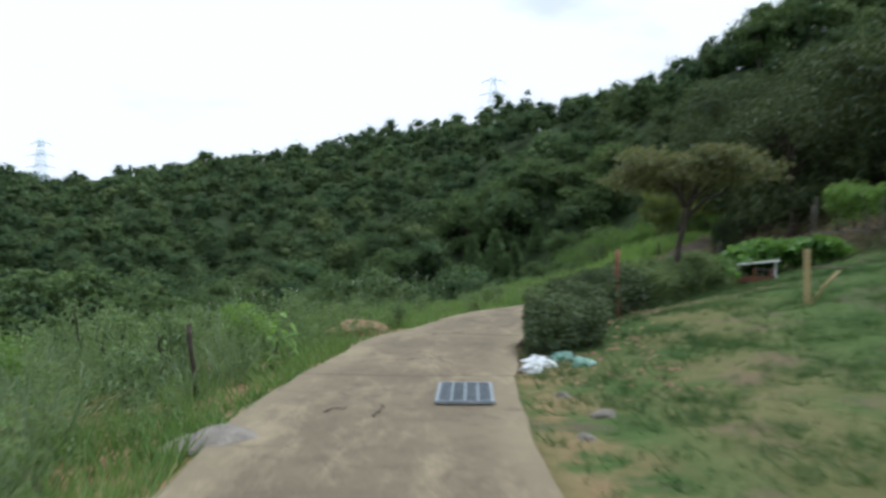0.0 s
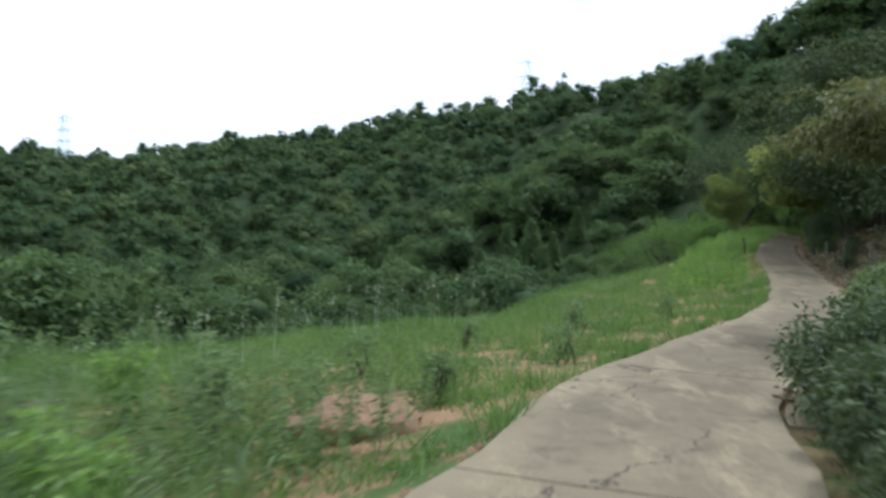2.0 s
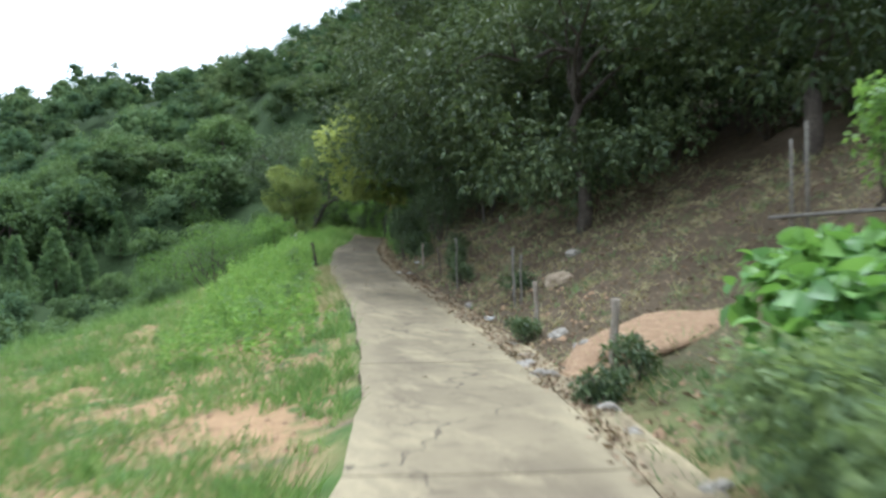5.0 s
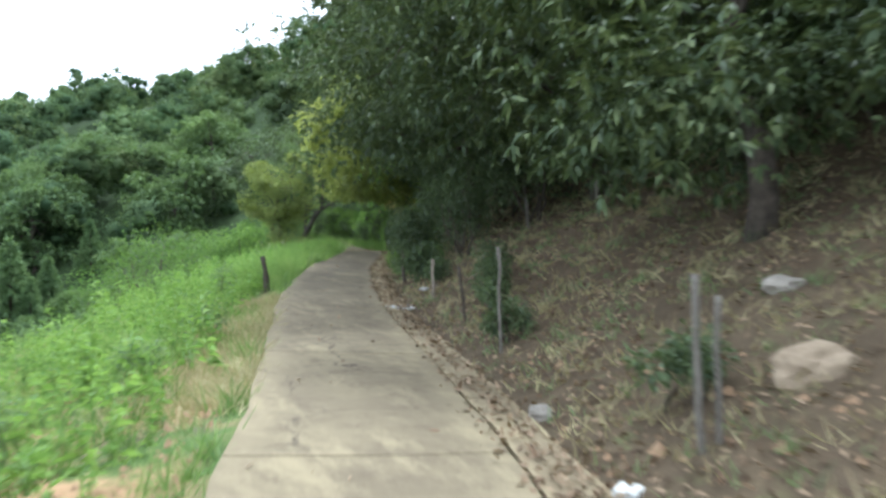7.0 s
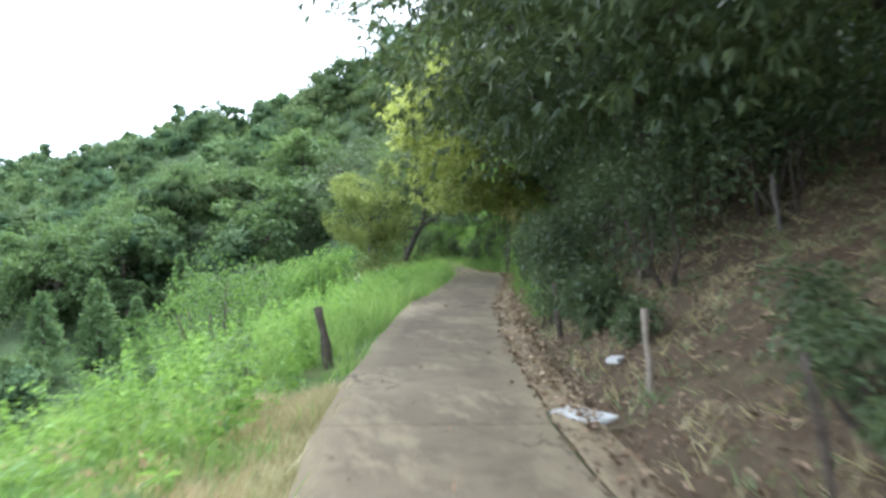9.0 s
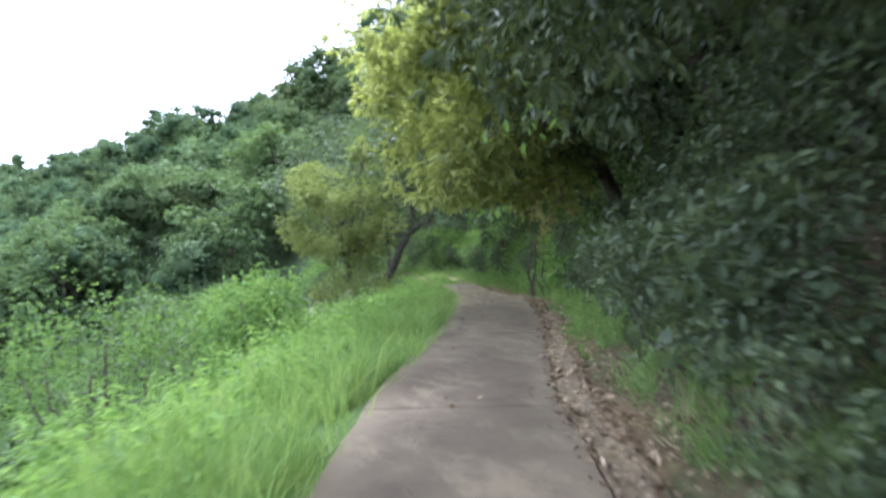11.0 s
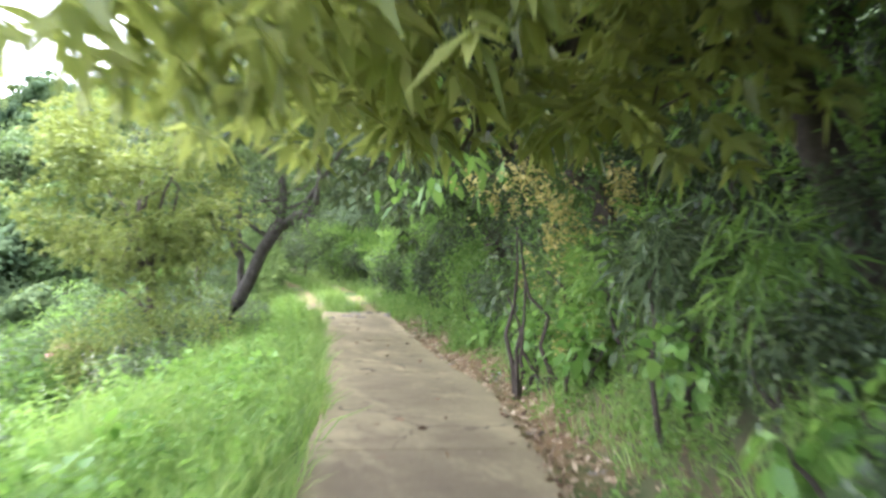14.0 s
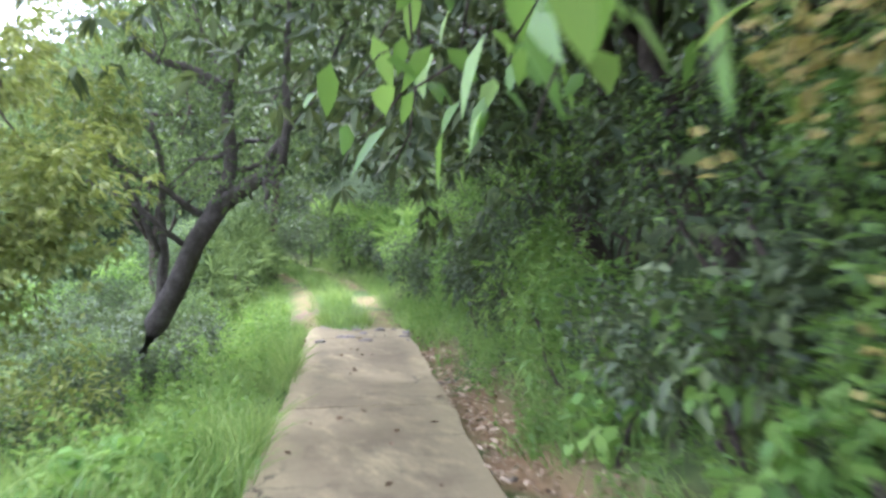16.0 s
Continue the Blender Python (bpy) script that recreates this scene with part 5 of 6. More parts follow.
grass_patch("lawn_grass", "short patchy grass beside the road", 3, 30, 1.3, 13, 120000, 0.06, 0.2, L_LAWN, 702, 0.02, 0.6, 10, 1.0, patchy(2.4, 8.0, -0.1), True)
grass_patch("bank_grass", "sparse grass tufts on the leafy bank", 59, 82, 1.05, 3.2, 40000, 0.15, 0.5, L_GRASS, 703, 0.012, 0.45, 9, 1.0, lambda x, y, yy, d, r: patchy(2.2, 4.0, 0.25)(x, y, yy, d, r) & ~littered_rim(x, y, r))
grass_patch("bank_foot_grass", "dark green grass clumps at the foot of the bank", 51.5, 58.5, 1.6, 2.9, 9000, 0.2, 0.5, L_FIELD, 722, 0.013, 0.45, 9, 1.0, patchy(1.8, 2.0, 0.1))
grass_patch("bank_tufts", "thin dry grass on the litter-covered bank", 29, 54, 1.6, 9, 40000, 0.06, 0.24, L_STRAW, 704, 0.016, 0.8, 7, 1.0, patchy(1.7, 6.0, 0.0), True)
grass_patch("bank_weeds", "thin green grass tufts on the leafy bank", 29, 54, 1.6, 9, 30000, 0.06, 0.24, L_WEED, 708, 0.016, 0.6, 7, 1.0, patchy(1.6, 9.0, 0.25), True)
grass_patch("dry_grass", "pale dry straw along the road edge", 38.5, 48, -1.08, -2.6, 14000, 0.08, 0.28, L_STRAW, 705, 0.012, 0.8, 7, 1.6, patchy(2.0, 1.0, -0.1))
grass_patch("track_grass", "grass growing over the end of the track", 79.5, 100, -3.5, 2.6, 30000, 0.2, 0.5, L_GRASS, 706, 0.014, 0.45, 9, 1.0, lambda x, y, yy, d, r: (np.abs(np.abs(d + 0.1) - 0.75) > 0.3 + 0.08 * r.normal(size=len(x))))
weed_patch("tall_weeds", "tall upright leafy weeds at the field's edge", 3, 17, -2.2, -12, 1700, 0.4, 1.0, L_WEED, 710, 32)
weed_patch("field_weeds", "upright leafy weeds scattered over the field", 12, 42, -1.5, -17, 1500, 0.25, 0.75, L_WEED, 711, 26, mask=patchy(4.0, 3.0, -0.2))
weed_patch("verge_weeds", "leafy weeds in the verge grass", 34, 78, -1.7, -4.4, 1200, 0.3, 0.9, L_GREEN, 712, 26, 0.11, 0.035, mask=lambda x, y, yy, d, r: ~bare_edge(x, y, r))
weed_patch("broad_verge_weeds", "clumps of broad-leaved weeds on the verge", 33, 64, -1.5, -4.2, 300, 0.35, 0.95, L_GREEN, 719, 30, 0.14, 0.06, mask=lambda x, y, yy, d, r: (waves(x, y, 2.3, 2.0) + 0.6 * r.normal(size=len(x)) > -0.1) & ~bare_edge(x, y, r))
grass_patch("edge_straw", "pale dry straw and bare tufts at the road edge", 39, 47.5, -1.0, -2.2, 16000, 0.06, 0.26, L_STRAW, 720, 0.012, 0.9, 7, 1.3, patchy(1.6, 4.0, -0.2), True)
weed_patch("verge_edge_weeds", "leafy green weeds crowding the verge", 62, 82, -1.1, -2.5, 420, 0.25, 0.75, L_GREEN, 718, 26, 0.13, 0.045)
weed_patch("bank_foot_weeds", "low green weeds crowding the road's right edge", 57, 82, 1.1, 2.6, 1150, 0.18, 0.6, L_GREEN, 716, 24, 0.12, 0.04, mask=lambda x, y, yy, d, r: ~littered_rim(x, y, r))
grass_patch("tall_verge_grass", "tall arching grass on the verge crest", 50, 74, -1.15, -3.0, 30000, 0.4, 0.8, L_GRASS, 717, 0.012, 0.35, 9, 1.0, patchy(2.9, 7.0, -0.2))
# undergrowth by the forked tree, its dark mass also standing in for shade
for k, (y, d, h, r) in enumerate(((70.8, -3.6, 0.8, 0.8), (72.0, -3.3, 0.8, 0.8), (73.0, -4.2, 1.0, 0.9), (73.8, -3.0, 0.7, 0.8), (74.8, -3.3, 0.8, 0.8), (75.6, -2.6, 0.6, 0.7), (76.4, -3.0, 0.7, 0.8), (77.4, -2.5, 0.7, 0.7), (78.4, -2.4, 0.8, 0.7), (77.8, -3.6, 1.0, 0.9))):
    make_shrub("undergrowth_shrub", "low dark undergrowth that also stands in for tree shade", "shrub", spot(y, d), h, r, L_HEDGE, M_BARK, 1000, 0.1, 0.04, 1010 + k, "track undergrowth", 4, 12)
for k, (y, d, h, r) in enumerate(((76.5, -3.9, 1.1, 0.8), (78.5, -3.4, 1.3, 0.8), (80.4, -3.2, 1.5, 0.9), (82.4, -3.6, 1.7, 1.0), (84.5, -3.4, 1.9, 1.1), (87.0, -3.4, 2.2, 1.2), (89.5, -3.0, 2.4, 1.3), (74.8, -4.6, 1.2, 0.9), (78.2, -4.9, 1.5, 1.0), (79.8, -4.4, 1.8, 1.0), (81.2, -5.3, 2.1, 1.2), (83.2, -5.0, 2.3, 1.2), (80.2, -6.4, 2.2, 1.3), (76.2, -5.6, 1.3, 1.0))):
    make_shrub("undergrowth_shrub", "dark tangled undergrowth beside the track", "shrub", spot(y, d), h, r, L_HEDGE if k % 2 else L_FORKED, M_BARK, 1500, 0.1, 0.042, 480 + k, "track undergrowth", 3, 14)
grass_patch("field_reed_grass", "tall arching grey-green grass at the field's edge", 3, 13.5, -2.5, -9, 13000, 0.4, 0.95, L_REED, 721, 0.016, 0.3, 12, 1.0, patchy(2.0, 5.0, 0.25))
for k, (y, d, h, r) in enumerate(((90.0, -1.6, 1.6, 1.0), (91.5, 1.5, 2.2, 1.2), (92.6, -0.6, 1.7, 1.1), (93.6, 0.7, 2.2, 1.2), (94.8, -2.2, 2.6, 1.4), (95.5, 2.4, 3.0, 1.5), (96.4, -0.4, 3.0, 1.5), (97.6, 1.2, 3.4, 1.6))):
    make_shrub("undergrowth_shrub", "leafy undergrowth closing the end of the track", "shrub", spot(y, d), h, r, L_HEDGE if k % 4 else L_FORKED, M_BARK, 1500, 0.13, 0.045, 490 + k, "track undergrowth", 3, 14)
weed_patch("valley_weeds", "rank weeds where the field drops to the valley", 8, 60, -14, -24, 1100, 0.5, 1.1, L_WEED, 713, 26, 0.16, 0.06)
weed_patch("seed_head_weeds", "tall weeds with silvery seed heads", 17, 25, -6.5, -11.0, 34, 0.8, 1.4, L_PLUME, 714, 16, 0.045, 0.022, low=0.86)
weed_patch("verge_seed_heads", "withered brown and silver seed heads on the verge", 62, 76, -3.6, -4.6, 70, 0.5, 1.0, L_PLUME, 715, 12, 0.05, 0.022, low=0.8)


# ---- small things ----
def box(bm, x, y, z, sx, sy, sz, turn=0.0, bevel=0.0):
    m = pose(x, y, z, 0, 0, turn) @ Matrix.Diagonal((sx, sy, sz, 1))
    g = bmesh.ops.create_cube(bm, size=1.0, matrix=m)
    if bevel:
        es = list({e for v in g["verts"] for e in v.link_edges})
        bmesh.ops.bevel(bm, geom=es, offset=bevel, segments=2, affect="EDGES")
    return bm


def stone_bm(size, seed, squash=0.7):
    bm = bmesh.new()
    bmesh.ops.create_icosphere(bm, subdivisions=3, radius=size)
    for v in bm.verts:
        q = v.co.copy()
        k = 1 + 0.5 * noise.noise(q / size * 0.9 + Vector((seed, 0, 0))) + 0.22 * noise.noise(q / size * 2.3 + Vector((0, seed, 0))) + 0.07 * noise.noise(q / size * 6.0 + Vector((0, 0, seed)))
        v.co = Vector((q.x * k, q.y * k * 0.85, q.z * k * squash))
        if v.co.z < -size * 0.35:
            v.co.z = -size * 0.35
    return bm


def make_grate():
    c = spot(8.4, 0.58)
    j = int(np.argmin(np.abs(CURVE[:, 1] - 8.4)))
    z = CURVE[j, 2] + 0.022
    ob = thing("drain_grate", (c[0], c[1], z), "galvanised steel drain grate set into the concrete road", "drain grate", turn=-2)
    ob.scale = (0.88, 0.88, 1.0)
    # flat dark plate on the slab, in place of the shaded hollow below
    part("pit_plate", box(bmesh.new(), 0, 0, 0.006, 0.6, 1.16, 0.008), M_DARK, ob, "flat dark plate painting the shade below the grate")
    for x in (-0.31, 0.31):
        part("frame", box(bmesh.new(), x, 0, 0.016, 0.04, 1.26, 0.03, 0, 0.004), M_STEEL, ob)
    for y in (-0.61, 0.61):
        part("frame", box(bmesh.new(), 0, y, 0.016, 0.58, 0.04, 0.03, 0, 0.004), M_STEEL, ob)
    for x in (-0.15, 0.0, 0.15):
        part("divider", box(bmesh.new(), x, 0, 0.018, 0.026, 1.18, 0.03, 0, 0.003), M_STEEL, ob)
    for k in range(17):
        part("bar", box(bmesh.new(), 0, -0.55 + k * 0.069, 0.012, 0.58, 0.012, 0.014), M_STEEL, ob)


def make_post(x, y, h, r, label, mat, lean=(0, 0), seed=0, name="fence_post", group="bank fence posts"):
    rng = np.random.default_rng(seed)
    ob = thing(name, (x, y, float(ground_height(x, y)[0])), label, "post", group)
    line = bent((0, 0, -0.2), (lean[0], lean[1], h), rng, 0.02, 7)
    mesh_part("shaft", *tube(line, r * (1 + 0.12 * rng.normal(size=7)), 9), mat, ob)
    return ob


make_grate()
OLD = "weathered round wooden post standing in the bank"
PALE = "pale slim wooden stake standing in the bank"
for k, (x, y, h, r, lx, ly, lab, mat) in enumerate((
        (10.5, 29.9, 0.85, 0.055, 0.05, 0.0, OLD, M_WOOD), (11.85, 33.5, 0.75, 0.04, 0.0, 0.03, OLD, M_WOOD), (12.72, 35.5, 1.15, 0.026, -0.03, 0.0, PALE, M_PALE_BARK),
        (12.84, 35.45, 0.95, 0.024, 0.02, 0.02, PALE, M_PALE_BARK), (13.95, 40.1, 1.3, 0.021, -0.02, 0.0, PALE, M_PALE_BARK), (14.8, 42.5, 0.85, 0.024, -0.12, 0.08, OLD, M_BARK),
        (15.7, 45.6, 0.75, 0.035, 0.0, 0.0, OLD, M_WOOD), (16.85, 49.6, 0.8, 0.04, -0.03, 0.0, OLD, M_BARK), (19.46, 48.0, 0.75, 0.035, -0.08, 0.0, PALE, M_PALE_BARK),
        (19.9, 45.9, 0.7, 0.035, 0.0, 0.0, PALE, M_PALE_BARK), (18.6, 50.2, 0.6, 0.03, 0.04, 0.0, OLD, M_WOOD))):
    make_post(x, y, h, r, lab, mat, (lx, ly), 800 + k)
make_post(-2.9, 9.5, 0.9, 0.03, "old dark crooked stake among weeds", M_BARK, (-0.12, 0.0), 820, "old_stake", "")
make_post(13.65, 50.2, 0.85, 0.06, "leaning dark dead stump among verge grass", M_BARK, (-0.12, 0.1), 821, "dead_stump", "")
p0 = spot(17.0, 2.3)
make_post(p0[0], p0[1], 1.35, 0.045, "rusty brown post rising out of the hedge", M_RUST, (0, 0), 822, "hedge_post", "")


def make_garden_frame():
    x, y = 6.47, 14.2
    ob = thing("garden_stake", (x, y, float(ground_height(x, y)[0])), "pale timber stake with a leaning lath on the lawn", "stake")
    part("stake", box(bmesh.new(), 0, 0, 0.45, 0.09, 0.07, 1.1, 8, 0.006), M_NEW_WOOD, ob)
    mesh_part("lath", *tube(np.array([(0.06, 0, 0.0), (0.25, -0.1, 0.35), (0.5, -0.15, 0.62)]), [0.025, 0.025, 0.022], 6), M_NEW_WOOD, ob)
    for k, (x, y, t, s) in enumerate(((11.2, 21.5, 70, 2.2), (12.6, 22.6, 82, 1.6))):
        o = thing("plank", (x, y, float(ground_height(x, y)[0])), "grey weathered plank lying on the lawn", "plank", "lawn planks", turn=t)
        part("board", box(bmesh.new(), 0, 0, 0.05, 0.2, s, 0.05, 0, 0.006), M_WOOD, o)


def make_hutch():
    x, y = 9.9, 25.6
    ob = thing("animal_hutch", (x, y, float(ground_height(x, y)[0]) - 0.05), "low white sheet-metal hutch with an open dark front", "hutch", turn=-24)
    w, dp, h = 1.4, 1.0, 0.62
    roof = box(bmesh.new(), 0, 0, 0, w + 0.25, dp + 0.2, 0.04, 0, 0.008)
    for v in roof.verts:
        v.co.z += h + 0.04 + 0.1 * v.co.x
    part("roof", roof, M_WHITE, ob, "white sheet roof")
    part("side_panel", box(bmesh.new(), w / 2, 0, h / 2 + 0.04, 0.04, dp, h + 0.1, 0, 0.006), M_WHITE, ob, "white side panel")
    part("side_panel", box(bmesh.new(), -w / 2, 0, h / 2 - 0.06, 0.04, dp, h - 0.1, 0, 0.006), M_RUST, ob, "rusty red side panel")
    part("back_panel", box(bmesh.new(), 0, dp / 2 - 0.03, h / 2 - 0.06, w - 0.06, 0.04, h - 0.12, 0, 0.006), M_WHITE, ob)
    for px in (-0.6, 0.1, 0.6):
        part("front_post", box(bmesh.new(), px, -dp / 2 + 0.04, h / 2 - 0.05, 0.07, 0.05, h - 0.1, 0, 0.005), M_RUST, ob)
    part("front_board", box(bmesh.new(), 0.0, -dp / 2 - 0.01, 0.16, w - 0.1, 0.03, 0.2, 0, 0.005), M_RUST, ob)


def make_trellis():
    a, b = np.array([13.9, 30.1]), np.array([14.4, 26.2])
    ga = float(ground_height(*a)[0])
    ob = thing("bean_trellis", (a[0], a[1], ga), "pole trellis with a horizontal bamboo rail", "trellis")
    for k, (u, h) in enumerate(((0.0, 1.55), (0.06, 1.75), (0.45, 1.3), (0.8, 1.6), (1.0, 1.6))):
        q = a + (b - a) * u
        z = float(ground_height(*q)[0]) - ga
        mesh_part("pole", *tube(np.array([(q[0] - a[0], q[1] - a[1], z - 0.2), (q[0] - a[0] + 0.02, q[1] - a[1], z + h)]), [0.026, 0.02], 7), M_PALE_BARK, ob)
    zb = float(ground_height(*b)[0]) - ga
    mesh_part("rail", *tube(np.array([(-0.1, 0.3, 0.45), ((b - a)[0] * 0.5, (b - a)[1] * 0.5, zb * 0.5 + 0.5), ((b - a)[0], (b - a)[1], zb + 0.55)]), [0.03, 0.03, 0.028], 7), M_PALE_BARK, ob)
    for k in range(5):
        q = a + (b - a) * (0.3 + 0.17 * k) + [0.25, 0]
        make_shrub("bean_vine", "green bean vine hanging thickly from the trellis", "vine", (q[0], q[1], float(ground_height(*q)[0]) + 0.55), 1.7, 0.6, L_GREEN, M_BARK, 900, 0.1, 0.085, 840 + k, "bean vines", 2, 14, 1.0, 0.6)


def make_bag(y, d, size, mat, label, seed, name="plastic_bag"):
    c = spot(y, d)
    bm = stone_bm(size, seed, 0.5)
    for v in bm.verts:
        v.co += v.co.normalized() * 0.3 * size * noise.noise(v.co / size * 4 + Vector((seed, seed, 0)))
        v.co.z += size * 0.15
    ob = thing(name, c, label, "bag", "rubbish by the hedge")
    part("sack", bm, mat, ob)
    knot = stone_bm(size * 0.25, seed + 3)
    for v in knot.verts:
        v.co += Vector((size * 0.3, 0, size * 0.5))
    part("knot", knot, mat, ob)


def make_pylon(x, y, top, height):
    z0 = top - height
    ob = thing("transmission_pylon", (x, y, z0), "pale steel lattice transmission pylon on the ridge", "pylon", "ridge pylons")
    w0, w1 = height * 0.11, height * 0.018
    legs = [(-1, -1), (1, -1), (1, 1), (-1, 1)]
    for a, b in legs:
        mesh_part("leg", *tube(np.array([(a * w0, b * w0, -3.0), (a * w1, b * w1, height)]), [0.22, 0.14], 5), M_PYLON, ob)
    for k in range(9):
        u0, u1 = k / 9, (k + 1) / 9
        p0, p1 = w0 + (w1 - w0) * u0, w0 + (w1 - w0) * u1
        for i in range(4):
            a, b = legs[i], legs[(i + 1) % 4]
            for q, r in ((a, b), (b, a)):
                mesh_part("brace", *tube(np.array([(q[0] * p0, q[1] * p0, height * u0), (r[0] * p1, r[1] * p1, height * u1)]), [0.08, 0.08], 4), M_PYLON, ob)
    for k, (u, s) in enumerate(((0.68, 0.16), (0.81, 0.14), (0.94, 0.11))):
        for side in (-1, 1):
            mesh_part("crossarm", *tube(np.array([(0, 0, height * (u + 0.03)), (side * height * s, 0, height * u), (side * height * s * 1.02, 0, height * u - 1.0)]), [0.25, 0.14, 0.08], 5), M_PYLON, ob)


make_garden_frame()
make_hutch()
make_trellis()
make_bag(10.35, 1.4, 0.2, M_BAG_WHITE, "crumpled white plastic sack beside the hedge", 3)
make_bag(10.8, 1.7, 0.17, M_BAG_GREEN, "crumpled pale green plastic sack beside the hedge", 5)
make_bag(10.75, 1.95, 0.14, M_BAG_GREEN, "crumpled pale green plastic sack beside the hedge", 9)
make_bag(10.0, 1.3, 0.13, M_BAG_WHITE, "crumpled white plastic sack beside the hedge", 12)
make_pylon(16.5, 262.0, 58.5, 34.0)
make_pylon(-150.0, 298.0, 43.0, 34.0)

# stones
for k, (x, y, s, lab) in enumerate((
        (13.8, 35.5, 0.3, "rounded tan boulder on the leafy bank"), (15.3, 37.0, 0.24, "grey block of stone on the leafy bank"), (10.0, 30.6, 0.2, "pale field stone at the road edge"),
        (10.9, 30.3, 0.16, "pale field stone at the road edge"), (10.2, 31.3, 0.18, "pale field stone at the road edge"), (10.6, 32.0, 0.14, "pale field stone at the road edge"),
        (11.1, 31.2, 0.2, "pale field stone at the road edge"), (9.4, 28.7, 0.16, "pale field stone at the road edge"), (9.0, 27.8, 0.14, "pale field stone at the road edge"),
        (11.0, 32.9, 0.15, "pale field stone at the road edge"), (11.5, 32.4, 0.17, "pale field stone at the road edge"), (8.4, 26.3, 0.18, "pale field stone at the road edge"),
        (7.6, 24.7, 0.14, "pale field stone at the road edge"), (1.25, 8.4, 0.1, "pale field stone at the road edge"), (1.5, 7.4, 0.12, "pale field stone at the road edge"),
        (1.2, 6.6, 0.08, "pale field stone at the road edge"), (12.9, 37.6, 0.16, "grey block of stone on the leafy bank"), (6.2, 21.9, 0.17, "pale field stone at the road edge"))):
    o = thing("stone", (x, y, float(ground_height(x, y)[0]) - 0.15 * s), lab, "stone", "stones on the right verge", turn=k * 67.0)
    part("body", stone_bm(s, 20.0 + k * 1.7), M_BOULDER if k == 0 else M_STONE, o)

# a mound of orange soil behind the first post
o = thing("soil_mound", (11.3, 30.3, float(ground_height(11.3, 30.3)[0])), "low mound of bare orange soil", "mound")
bm = stone_bm(1.15, 77.0, 0.3)
base = float(ground_height(11.3, 30.3)[0])
for v in bm.verts:
    lie = float(ground_height(11.3 + v.co.x, 30.3 + v.co.y)[0]) - base
    v.co.z = lie * 0.8 + max(v.co.z * 0.45 - 0.04, -0.25) + 0.07 * noise.noise(v.co * 3) + 0.04 * noise.noise(v.co * 9)
part("earth", bm, M_SOIL, o, smooth=True)

o = thing("soil_mound", (-1.95, 16.3, float(ground_height(-1.95, 16.3)[0])), "small heap of bare orange soil at the road edge", "mound")
bm = stone_bm(0.7, 31.0, 0.5)
for v in bm.verts:
    v.co.z = max(v.co.z - 0.02, -0.2)
part("earth", bm, M_SOIL, o)
o = thing("debris_heap", (-1.75, 6.7, float(ground_height(-1.75, 6.7)[0])), "low heap of grey-brown soil and rubbish", "heap")
bm = stone_bm(0.55, 41.0, 0.25)
for v in bm.verts:
    v.co.z = max(v.co.z - 0.03, -0.2)
part("earth", bm, M_STONE, o)
srng = np.random.default_rng(77)
p = np.array([-3.8, 8.2, float(ground_height(-3.8, 8.2)[0])]) + srng.normal(size=(260, 3)) * [0.3, 0.35, 0.0] + [0, 0, 0.05]
tagged(mesh_part("cut_straw", *blades(p, srng.normal(size=(260, 3)) * [1, 1, 0.15] + [0.5, 0, 0.35], srng.uniform(0.3, 0.75, 260), 0.022, srng), L_STRAW), "heap of cut pale straw lying in the weeds", "straw", kind="stuff")

# pale scraps and broken slabs on the verge
for k, (y, d, sx, sy, t) in enumerate(((46.0, 1.3, 0.34, 0.62, 20), (47.6, 1.95, 0.34, 0.16, 50), (36.2, 1.6, 0.22, 0.16, 33), (62.3, 1.3, 0.16, 0.12, 10), (68.6, 1.35, 0.2, 0.14, 60))):
    c = spot(y, d)
    o = thing("broken_slab", (c[0], c[1], c[2] + 0.035), "broken pale slab lying among dead leaves", "slab", "broken slabs", turn=t)
    bm = box(bmesh.new(), 0, 0, 0, sx, sy, 0.05, 0, 0.008)
    for v in bm.verts:
        v.co.x += 0.12 * v.co.y + 0.03 * noise.noise(v.co * 9 + Vector((k, 0, 0)))
        v.co.y += 0.04 * noise.noise(v.co * 7 + Vector((0, k, 0)))
        v.co.z += 0.05 * v.co.y
    part("body", bm, M_PAPER, o)

# a small red-roofed shed below the verge
def make_shed():
    x, y = 19.15, 80.0
    gz = float(ground_height(x, y)[0])
    ob = thing("garden_shed", (x, y, gz), "small low shed with a faded red pitched roof", "shed", turn=20)
    eave = 2.35 - gz
    for sx in (-0.42, 0.42):
        for sy in (-0.5, 0.5):
            part("post", box(bmesh.new(), sx, sy, eave / 2 - 0.1, 0.07, 0.07, eave + 0.2, 0, 0.006), M_WOOD, ob)
    part("back_wall", box(bmesh.new(), 0, 0.5, eave / 2, 0.78, 0.03, eave - 0.1, 0, 0.004), M_RUST, ob, "dark rusty back wall")
    for side in (-1, 1):
        bm = box(bmesh.new(), 0, 0, 0, 0.62, 1.3, 0.03, 0, 0.005)
        for v in bm.verts:
            v.co.z += eave + 0.16 - side * 0.45 * v.co.x
            v.co.x += side * 0.29
        part("roof_sheet", bm, M_RED_SHEET, ob, "faded red roof sheet")


make_shed()

